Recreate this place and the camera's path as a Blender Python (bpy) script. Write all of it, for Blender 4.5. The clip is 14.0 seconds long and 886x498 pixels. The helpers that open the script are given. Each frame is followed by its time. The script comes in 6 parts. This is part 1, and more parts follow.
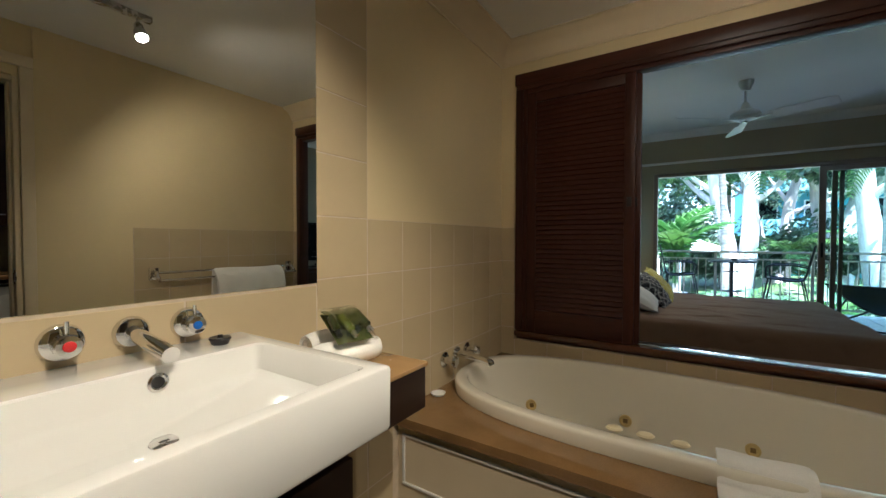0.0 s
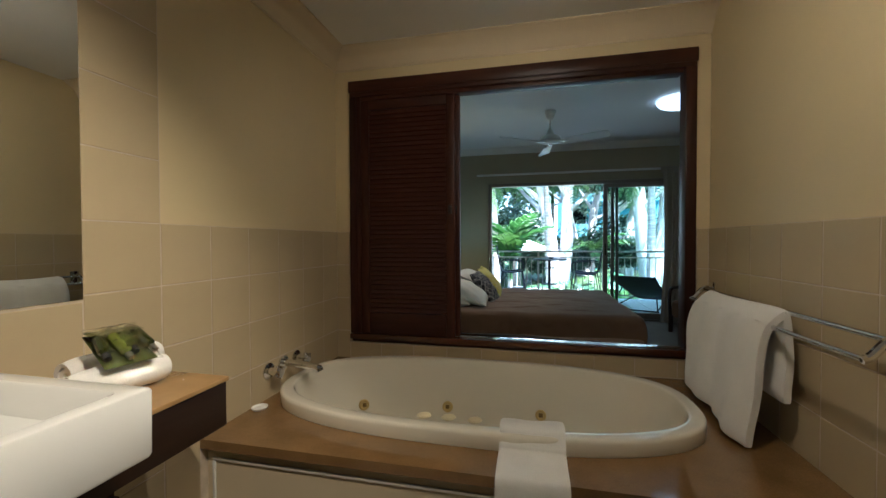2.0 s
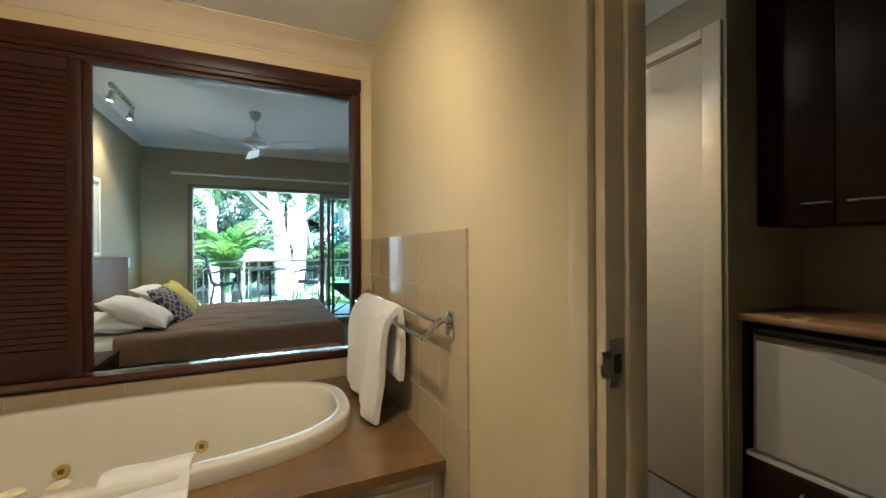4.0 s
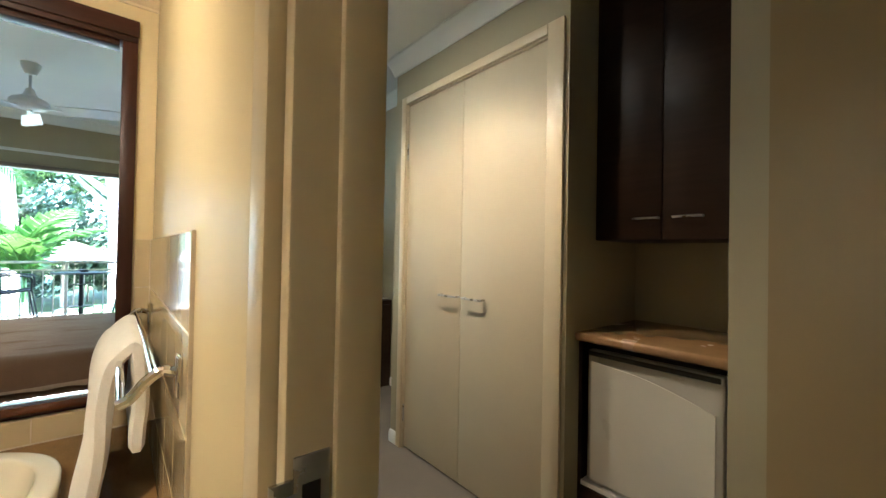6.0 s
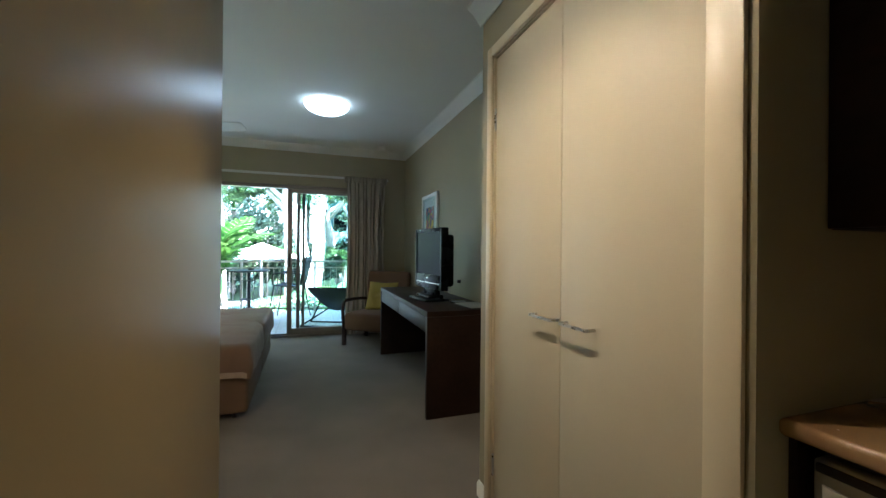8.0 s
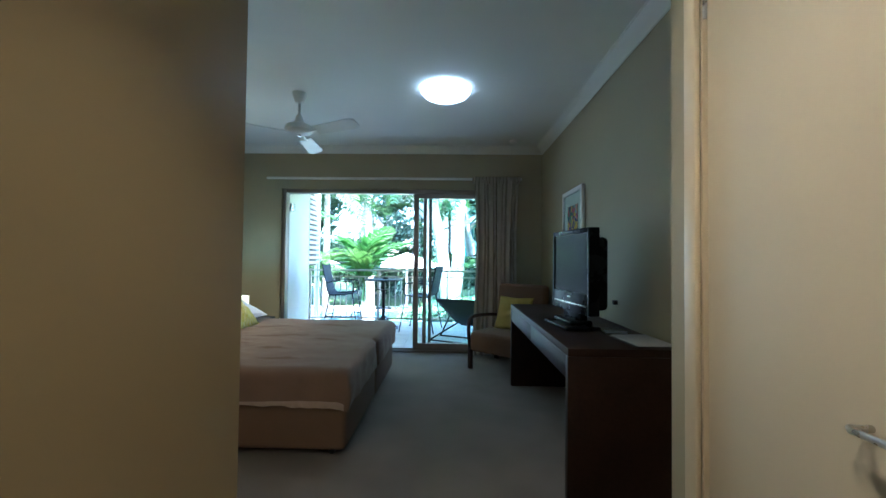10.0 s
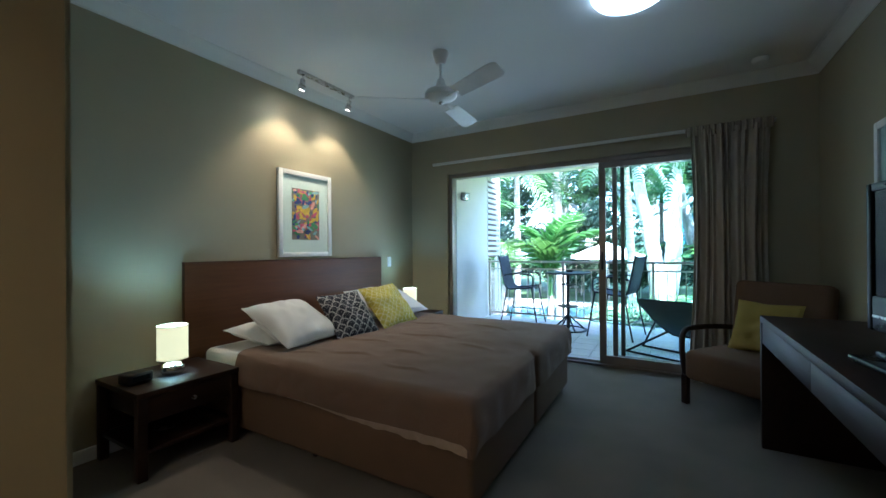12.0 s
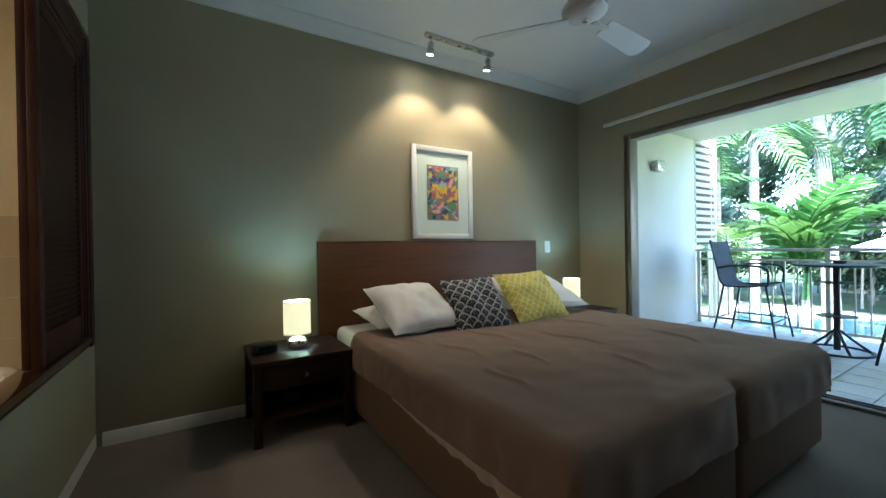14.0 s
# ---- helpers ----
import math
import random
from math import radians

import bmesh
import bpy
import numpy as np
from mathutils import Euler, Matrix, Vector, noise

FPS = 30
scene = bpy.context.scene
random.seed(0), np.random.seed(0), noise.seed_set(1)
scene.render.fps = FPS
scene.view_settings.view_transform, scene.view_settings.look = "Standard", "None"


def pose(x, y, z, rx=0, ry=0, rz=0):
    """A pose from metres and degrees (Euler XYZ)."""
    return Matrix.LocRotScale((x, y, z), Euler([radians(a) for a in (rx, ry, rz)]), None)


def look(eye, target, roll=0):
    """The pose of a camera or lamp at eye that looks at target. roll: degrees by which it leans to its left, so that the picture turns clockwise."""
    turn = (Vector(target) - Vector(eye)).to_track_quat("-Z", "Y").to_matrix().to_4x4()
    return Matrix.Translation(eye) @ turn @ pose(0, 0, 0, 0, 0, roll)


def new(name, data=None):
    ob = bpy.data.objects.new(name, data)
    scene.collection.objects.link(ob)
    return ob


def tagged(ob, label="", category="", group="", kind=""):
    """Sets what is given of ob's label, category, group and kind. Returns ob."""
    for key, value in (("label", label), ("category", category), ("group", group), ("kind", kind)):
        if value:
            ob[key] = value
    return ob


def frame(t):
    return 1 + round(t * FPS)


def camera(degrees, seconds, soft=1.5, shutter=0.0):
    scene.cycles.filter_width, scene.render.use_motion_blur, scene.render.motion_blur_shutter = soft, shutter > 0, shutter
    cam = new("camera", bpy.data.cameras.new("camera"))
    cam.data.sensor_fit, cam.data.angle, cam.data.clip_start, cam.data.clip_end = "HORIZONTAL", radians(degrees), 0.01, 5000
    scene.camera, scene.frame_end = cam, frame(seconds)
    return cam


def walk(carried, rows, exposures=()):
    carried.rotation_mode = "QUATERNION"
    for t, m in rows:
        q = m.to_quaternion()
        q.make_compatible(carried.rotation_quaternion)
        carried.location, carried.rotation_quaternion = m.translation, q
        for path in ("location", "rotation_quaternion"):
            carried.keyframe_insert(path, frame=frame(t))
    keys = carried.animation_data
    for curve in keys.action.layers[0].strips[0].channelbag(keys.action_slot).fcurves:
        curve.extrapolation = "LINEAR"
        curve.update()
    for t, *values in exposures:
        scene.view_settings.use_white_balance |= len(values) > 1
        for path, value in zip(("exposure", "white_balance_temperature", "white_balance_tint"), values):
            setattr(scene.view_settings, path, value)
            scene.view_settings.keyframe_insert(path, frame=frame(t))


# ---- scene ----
PATH = [
    (0, (1.031, -2.254, 1.181), (-0.053, -0.574, 1.135), 0.1),
    (0.5, (1.046, -2.244, 1.185), (0.075, -0.496, 1.137), 0.3),
    (1, (1.084, -2.231, 1.184), (0.275, -0.403, 1.147), 0.0),
    (1.5, (1.138, -2.234, 1.192), (0.483, -0.345, 1.156), -0.2),
    (2, (1.201, -2.24, 1.196), (0.761, -0.289, 1.158), -0.2),
    (2.5, (1.286, -2.248, 1.188), (1.101, -0.257, 1.157), -0.4),
    (3, (1.373, -2.251, 1.192), (1.524, -0.257, 1.164), -0.6),
    (3.5, (1.449, -2.258, 1.189), (1.937, -0.318, 1.181), -0.5),
    (4, (1.533, -2.268, 1.194), (2.352, -0.444, 1.196), -0.3),
    (4.2, (1.561, -2.266, 1.197), (2.489, -0.494, 1.206), -0.1),
    (6.3, (2.05, -2.051, 1.234), (3.334, -0.518, 1.257), 1.1),
    (6.5, (2.099, -2.009, 1.25), (3.353, -0.451, 1.258), 0.9),
    (7, (2.265, -1.944, 1.253), (3.359, -0.269, 1.254), 1.0),
    (7.5, (2.419, -1.875, 1.271), (3.3, -0.079, 1.259), 0.7),
    (8, (2.534, -1.742, 1.241), (3.193, 0.147, 1.242), 0.5),
    (8.2, (2.569, -1.707, 1.224), (3.154, 0.205, 1.236), 0.6),
    (10.3, (2.825, -0.861, 1.233), (2.643, 1.13, 1.278), 0.6),
    (10.5, (2.855, -0.769, 1.243), (2.574, 1.21, 1.286), 0.6),
    (11, (2.869, -0.556, 1.235), (2.337, 1.371, 1.261), 0.6),
    (11.5, (2.878, -0.345, 1.232), (2.118, 1.505, 1.239), 0.2),
    (12, (2.882, -0.144, 1.193), (1.883, 1.589, 1.197), -0.4),
    (12.5, (2.909, 0.044, 1.199), (1.689, 1.629, 1.183), -0.4),
    (13, (2.856, 0.223, 1.137), (1.441, 1.637, 1.133), -1.2),
    (13.5, (2.855, 0.413, 1.106), (1.269, 1.631, 1.103), -1.3),
    (14, (2.82, 0.589, 1.067), (1.116, 1.636, 1.058), -0.9),
]
cam = camera(97.3, 14.0)
walk(cam, [(t, look(eye, target, roll)) for t, eye, target, roll in PATH],
     exposures=[(0.0, 3.25, 4950, 10), (1.5, 3.2, 4950, 10), (2.5, 3.1, 4900, 10), (3.5, 4.1, 5100, 10), (4.2, 4.25, 5150, 10), (6.3, 5.0, 5320, 10), (7.5, 4.75, 5300, 10), (8.2, 4.35, 5250, 10), (10.3, 4.2, 4750, 9), (11.5, 3.95, 4800, 10), (12.5, 3.6, 4850, 11), (13.2, 3.65, 4950, 11), (14.0, 3.8, 5150, 11)])

# world and sun
world = bpy.data.worlds.new("sky")
scene.world = world
world.use_nodes = True
wn = world.node_tree.nodes
sky = wn.new("ShaderNodeTexSky")
sky.sky_type = "NISHITA"
sky.sun_disc = False
sky.sun_elevation = radians(63)
sky.sun_rotation = radians(143)
world.node_tree.links.new(sky.outputs[0], wn["Background"].inputs[0])
wn["Background"].inputs[1].default_value = 0.15
sun = new("sun", bpy.data.lights.new("sun", "SUN"))
sun.data.energy, sun.data.angle, sun.data.color = 4.8, radians(1), (1.0, 0.95, 0.86)
sun.matrix_world = look((0, 0, 30), (-9, 12, 0))


def lamp(kind, name, m, watts, colour, size=0.05, cone=None, blend=0.75):
    ob = new(name, bpy.data.lights.new(name, kind))
    ob.data.energy, ob.data.color = watts, colour
    if kind == "AREA":
        ob.data.size = size
    else:
        ob.data.shadow_soft_size = size
    if cone:
        ob.data.spot_size, ob.data.spot_blend = radians(cone), blend
    ob.matrix_world = m
    return ob


WARM, COOL = (1.0, 0.75, 0.45), (0.74, 0.93, 1.0)
DOME_GLOW = 0.34
# bathroom track spots, hall track spots, picture spots, bedside lamps
lamp("SPOT", "spot_light", look((1.41, -1.40, 2.22), (1.42, -0.42, 1.25)), 5.0, WARM, 0.035, 150, 0.6)
lamp("SPOT", "spot_light", look((1.41, -2.06, 2.21), (0.28, -1.95, 0.90)), 12.5, WARM, 0.018, 85)
lamp("SPOT", "spot_light", look((2.72, -0.40, 2.33), (3.16, -0.50, 0.90)), 3.5, WARM, 0.02, 112, 0.5)
lamp("SPOT", "spot_light", look((2.72, -0.92, 2.33), (3.24, -0.78, 0.90)), 2.8, WARM, 0.02, 92, 0.5)
lamp("SPOT", "spot_light", look((0.262, 2.07, 2.51), (0.06, 2.11, 0.9)), 2.4, (1.0, 0.74, 0.42), 0.03, 100, 0.5)
lamp("SPOT", "spot_light", look((0.262, 2.61, 2.51), (0.06, 2.64, 0.9)), 2.4, (1.0, 0.74, 0.42), 0.03, 100, 0.5)
lamp("POINT", "bedside_light", pose(0.30, 1.074, 0.675), 0.55, (0.45, 0.84, 1.0), 0.025)
lamp("POINT", "bedside_light", pose(0.29, 3.576, 0.675), 0.55, (0.45, 0.84, 1.0), 0.025)

# skylight that enters by the balcony door
day = lamp("AREA", "door_daylight", look((1.92, 4.072, 1.06), (1.92, 1.0, 1.06)), 0.5, (0.88, 0.98, 1.0), 2.60)
day.data.shape, day.data.size_y, day.data.spread = "RECTANGLE", 1.90, radians(150)


# ---- materials ----
def mat(name, colour, rough=0.6, metal=0.0, vary=0.12, scale=6.0, fine=0.0, bump=0.0, bump_scale=120.0, coat=0.0, stretch=(1, 1, 1), dark=None, random_amount=0.0, spec=0.5, sheen=0.0):
    """A node material: base colour varied at two scales, fine relief, wear in the roughness."""
    m = bpy.data.materials.new(name)
    m.use_nodes = True
    nt = m.node_tree
    nodes, links = nt.nodes, nt.links
    bs = nodes["Principled BSDF"]
    co = nodes.new("ShaderNodeTexCoord")
    mp = nodes.new("ShaderNodeMapping")
    mp.inputs["Scale"].default_value = stretch
    links.new(co.outputs["Object"], mp.inputs["Vector"])
    n1 = nodes.new("ShaderNodeTexNoise")
    n1.inputs["Scale"].default_value, n1.inputs["Detail"].default_value = scale, 6
    n2 = nodes.new("ShaderNodeTexNoise")
    n2.inputs["Scale"].default_value, n2.inputs["Detail"].default_value = bump_scale, 4
    for n in (n1, n2):
        links.new(mp.outputs[0], n.inputs["Vector"])
    mix = nodes.new("ShaderNodeMix")
    mix.data_type = "RGBA"
    lo = dark or tuple(c * (1 - vary) for c in colour)
    hi = tuple(min(1, c * (1 + vary * 0.6)) for c in colour)
    mix.inputs["A"].default_value, mix.inputs["B"].default_value = (*lo, 1), (*hi, 1)
    ramp = nodes.new("ShaderNodeMapRange")
    ramp.inputs["From Min"].default_value, ramp.inputs["From Max"].default_value = 0.3, 0.7
    links.new(n1.outputs["Fac"], ramp.inputs["Value"])
    links.new(ramp.outputs[0], mix.inputs["Factor"])
    out = mix.outputs["Result"]
    if fine > 0:
        f = nodes.new("ShaderNodeMapRange")
        f.inputs["From Min"].default_value, f.inputs["From Max"].default_value = 0.3, 0.7
        f.inputs["To Min"].default_value, f.inputs["To Max"].default_value = 1 - fine, 1 + fine
        links.new(n2.outputs["Fac"], f.inputs["Value"])
        mul = nodes.new("ShaderNodeVectorMath")
        mul.operation = "SCALE"
        links.new(out, mul.inputs[0])
        links.new(f.outputs[0], mul.inputs["Scale"])
        out = mul.outputs[0]
    if random_amount > 0:
        oi = nodes.new("ShaderNodeObjectInfo")
        r = nodes.new("ShaderNodeMapRange")
        r.inputs["To Min"].default_value, r.inputs["To Max"].default_value = 1 - random_amount, 1 + random_amount
        links.new(oi.outputs["Random"], r.inputs["Value"])
        mul = nodes.new("ShaderNodeVectorMath")
        mul.operation = "SCALE"
        links.new(out, mul.inputs[0])
        links.new(r.outputs[0], mul.inputs["Scale"])
        out = mul.outputs[0]
    links.new(out, bs.inputs["Base Color"])
    rr = nodes.new("ShaderNodeMapRange")
    rr.inputs["To Min"].default_value, rr.inputs["To Max"].default_value = max(0.02, rough - 0.08), min(1, rough + 0.08)
    links.new(n1.outputs["Fac"], rr.inputs["Value"])
    links.new(rr.outputs[0], bs.inputs["Roughness"])
    bs.inputs["Metallic"].default_value = metal
    bs.inputs["Coat Weight"].default_value = coat
    bs.inputs["Specular IOR Level"].default_value = spec
    bs.inputs["Sheen Weight"].default_value = sheen
    if bump > 0:
        b = nodes.new("ShaderNodeBump")
        b.inputs["Strength"].default_value, b.inputs["Distance"].default_value = bump, 0.004
        links.new(n2.outputs["Fac"], b.inputs["Height"])
        links.new(b.outputs[0], bs.inputs["Normal"])
    return m


def glow(name, colour, strength, base=(0.8, 0.8, 0.8)):
    m = mat(name, base, 0.4, vary=0.02)
    bs = m.node_tree.nodes["Principled BSDF"]
    bs.inputs["Emission Color"].default_value, bs.inputs["Emission Strength"].default_value = (*colour, 1), strength
    return m


M_WALL_BATH = mat("cream wall paint", (0.64, 0.53, 0.30), 0.5, vary=0.05, scale=2.0, bump=0.06, bump_scale=260)
M_WALL = mat("sage beige wall paint", (0.355, 0.313, 0.200), 0.6, vary=0.05, scale=2.0, bump=0.06, bump_scale=260)
# cream paint; the hall's warm, dim light is put into this darker gold
M_HALL = mat("cream semi-gloss paint with warm dim light in its colour", (0.29, 0.218, 0.110), 0.32, vary=0.03, scale=2.0)
M_CEIL = mat("white ceiling paint", (0.78, 0.77, 0.73), 0.8, vary=0.03, scale=1.5, bump=0.04, bump_scale=200)
M_TRIM = mat("cream gloss trim", (0.65, 0.55, 0.37), 0.35, vary=0.04, scale=5)
M_TRIM_WHITE = mat("white cornice paint", (0.72, 0.71, 0.66), 0.6, vary=0.03, scale=4)
M_TILE = mat("beige glazed wall tile", (0.51, 0.415, 0.25), 0.10, vary=0.06, scale=3, bump=0.008, bump_scale=30, random_amount=0.03)
M_GROUT = mat("pale grout", (0.56, 0.47, 0.34), 0.8, vary=0.15, scale=20)
M_CARPET = mat("grey-brown carpet", (0.205, 0.178, 0.145), 0.95, vary=0.12, scale=3, fine=0.35, bump=0.8, bump_scale=420, spec=0.1)
M_TIMBER = mat("red-brown stained timber", (0.050, 0.016, 0.009), 0.42, vary=0.5, scale=5, fine=0.25, bump=0.12, bump_scale=40, stretch=(1, 1, 0.12), spec=0.3)
M_TIMBER_H = mat("red-brown stained timber rail", (0.050, 0.016, 0.009), 0.42, vary=0.5, scale=5, fine=0.25, bump=0.12, bump_scale=40, stretch=(0.12, 1, 1), spec=0.3)
M_VENEER = mat("dark walnut veneer", (0.024, 0.0105, 0.0055), 0.45, spec=0.28, vary=0.4, scale=5, fine=0.2, bump=0.05, bump_scale=50, stretch=(1, 0.1, 1))
M_HEAD = mat("brown headboard veneer", (0.112, 0.043, 0.013), 0.48, vary=0.25, scale=4, fine=0.10, bump=0.05, bump_scale=50, stretch=(1, 0.08, 1), spec=0.35)
M_PORC = mat("white glazed porcelain", (0.82, 0.81, 0.77), 0.08, vary=0.02, scale=2, coat=0.5)
M_BATH = mat("ivory acrylic", (0.80, 0.75, 0.62), 0.06, vary=0.02, scale=2, coat=1.0)
M_STONE = mat("polished tan stone", (0.215, 0.124, 0.045), 0.08, vary=0.15, scale=8, fine=0.2, bump=0.01, bump_scale=300, coat=0.4)
M_CHROME = mat("polished chrome", (0.75, 0.75, 0.75), 0.06, 1.0, vary=0.04, scale=10)
M_STEEL = mat("brushed steel", (0.55, 0.54, 0.52), 0.28, 1.0, vary=0.08, scale=30)
M_MIRROR = mat("silvered mirror", (0.86, 0.88, 0.86), 0.015, 1.0, vary=0.0, scale=1)
for m_, r_ in ((M_MIRROR, 0.0), (M_CHROME, 0.04)):
    b_ = m_.node_tree.nodes["Principled BSDF"]
    m_.node_tree.links.remove(b_.inputs["Roughness"].links[0])
    b_.inputs["Roughness"].default_value = r_
M_TOWEL = mat("white terry towelling", (0.84, 0.82, 0.77), 0.95, vary=0.04, scale=8, fine=0.05, bump=0.45, bump_scale=330, spec=0.1, sheen=0.3)
M_BEDCOVER = mat("taupe wool blanket", (0.205, 0.130, 0.086), 0.92, vary=0.10, scale=3, fine=0.18, bump=0.5, bump_scale=380, spec=0.15, sheen=0.2)
M_LINEN = mat("white cotton", (0.78, 0.77, 0.75), 0.85, vary=0.04, scale=4, bump=0.15, bump_scale=300, sheen=0.1)
M_BASE = mat("brown upholstery fabric", (0.16, 0.095, 0.055), 0.9, vary=0.10, scale=4, fine=0.2, bump=0.4, bump_scale=420)
M_BLACK = mat("black plastic", (0.012, 0.012, 0.013), 0.35, vary=0.2, scale=10)
M_SCREEN = mat("dark glossy screen", (0.008, 0.010, 0.012), 0.16, vary=0.1, scale=2, spec=0.05)
M_WHITE = mat("white painted surface", (0.80, 0.79, 0.76), 0.4, vary=0.03, scale=5)
M_FRIDGE = mat("grey fridge enamel", (0.43, 0.41, 0.36), 0.3, vary=0.04, scale=4, bump=0.05, bump_scale=200)
M_FRIDGE_PANEL = mat("white fridge panel", (0.62, 0.59, 0.51), 0.3, vary=0.04, scale=4, bump=0.05, bump_scale=200)
M_CURTAIN = mat("oatmeal curtain cloth", (0.42, 0.37, 0.29), 0.9, vary=0.06, scale=6, fine=0.1, bump=0.3, bump_scale=400, spec=0.1)
M_ALU = mat("bronze-beige aluminium", (0.26, 0.22, 0.18), 0.4, 0.6, vary=0.05, scale=10)
M_FRAME_BLACK = mat("black powder-coated steel", (0.02, 0.021, 0.023), 0.45, vary=0.2, scale=15)
M_MESH_FABRIC = mat("dark grey sling mesh", (0.045, 0.05, 0.06), 0.8, vary=0.15, scale=20, fine=0.3, bump=0.4, bump_scale=500)
M_BALC_WALL = mat("white render", (0.74, 0.69, 0.60), 0.8, vary=0.05, scale=2, bump=0.25, bump_scale=150)
M_PAVER = mat("pale balcony tile", (0.66, 0.64, 0.60), 0.45, vary=0.12, scale=4, fine=0.1, bump=0.1, bump_scale=60, random_amount=0.06)
M_RAIL = mat("cream rail paint", (0.62, 0.56, 0.46), 0.45, vary=0.05, scale=8)
M_PRINTS = [mat("print ink", c, 0.7, vary=0.2, scale=30) for c in ((0.75, 0.45, 0.05), (0.55, 0.10, 0.16), (0.10, 0.28, 0.12), (0.05, 0.06, 0.22), (0.80, 0.35, 0.30), (0.30, 0.45, 0.50))]
M_GRASS = mat("lawn", (0.07, 0.12, 0.03), 0.95, vary=0.4, scale=0.6, fine=0.4, bump=0.5, bump_scale=30)


# ---- mesh helpers ----
def box(bm, x0, x1, y0, y1, z0, z1, bevel=0.0, seg=2):
    verts = bmesh.ops.create_cube(bm, size=1.0, matrix=Matrix.LocRotScale(((x0 + x1) / 2, (y0 + y1) / 2, (z0 + z1) / 2), None, (x1 - x0, y1 - y0, z1 - z0)))["verts"]
    if bevel > 0:
        edges = list({e for v in verts for e in v.link_edges})
        bmesh.ops.bevel(bm, geom=edges, offset=bevel, segments=seg, affect="EDGES", profile=0.5)
    return bm


def boxes(*rows, bevel=0.0):
    bm = bmesh.new()
    for r in rows:
        box(bm, *r, bevel=bevel)
    return bm


def one_box(x0, x1, y0, y1, z0, z1, bevel=0.0, seg=2):
    return box(bmesh.new(), x0, x1, y0, y1, z0, z1, bevel, seg)


def cyl(bm, a, b, r, r2=None, seg=16):
    a, b = Vector(a), Vector(b)
    m = Matrix.Translation((a + b) / 2) @ (b - a).to_track_quat("Z", "Y").to_matrix().to_4x4()
    bmesh.ops.create_cone(bm, cap_ends=True, segments=seg, radius1=r, radius2=r if r2 is None else r2, depth=(b - a).length, matrix=m)
    return bm


def one_cyl(a, b, r, r2=None, seg=16):
    return cyl(bmesh.new(), a, b, r, r2, seg)


def tube(bm, pts, r, seg=10, closed=False):
    pts = [Vector(p) for p in pts]
    rings, n = [], len(pts)
    up = None
    for i, p in enumerate(pts):
        if closed:
            d = pts[(i + 1) % n] - pts[i - 1]
        else:
            d = pts[min(i + 1, n - 1)] - pts[max(i - 1, 0)]
        d.normalize()
        if up is None:
            up = d.orthogonal().normalized()
        up = (up - d * up.dot(d)).normalized()
        side = d.cross(up)
        rr = r[i] if isinstance(r, (list, tuple)) else r
        rings.append([bm.verts.new(p + (up * math.cos(k * math.tau / seg) + side * math.sin(k * math.tau / seg)) * rr) for k in range(seg)])
    pairs = list(zip(rings, rings[1:])) + ([(rings[-1], rings[0])] if closed else [])
    for a, b in pairs:
        for k in range(seg):
            bm.faces.new((a[k], a[(k + 1) % seg], b[(k + 1) % seg], b[k]))
    if not closed:
        bm.faces.new(rings[0][::-1])
        bm.faces.new(rings[-1])
    return bm


def smooth_path(pts, n=6):
    """A Catmull-Rom line through the points."""
    pts = [Vector(p) for p in pts]
    q = [pts[0] * 2 - pts[1]] + pts + [pts[-1] * 2 - pts[-2]]
    out = []
    for i in range(1, len(q) - 2):
        a, b, c, d = q[i - 1:i + 3]
        for k in range(n):
            t = k / n
            out.append(0.5 * ((2 * b) + (c - a) * t + (2 * a - 5 * b + 4 * c - d) * t * t + (3 * b - a - 3 * c + d) * t ** 3))
    out.append(pts[-1])
    return out


def lathe(bm, profile, centre=(0, 0, 0), seg=32):
    c = Vector(centre)
    rings = [[bm.verts.new(c + Vector((r * math.cos(k * math.tau / seg), r * math.sin(k * math.tau / seg), z))) for k in range(seg)] if r > 1e-5 else [bm.verts.new(c + Vector((0, 0, z)))] for r, z in profile]
    for a, b in zip(rings, rings[1:]):
        for k in range(seg):
            j = (k + 1) % seg
            if len(a) == 1 and len(b) == 1:
                continue
            if len(a) == 1:
                bm.faces.new((a[0], b[j], b[k]))
            elif len(b) == 1:
                bm.faces.new((a[k], a[j], b[0]))
            else:
                bm.faces.new((a[k], a[j], b[j], b[k]))
    return bm


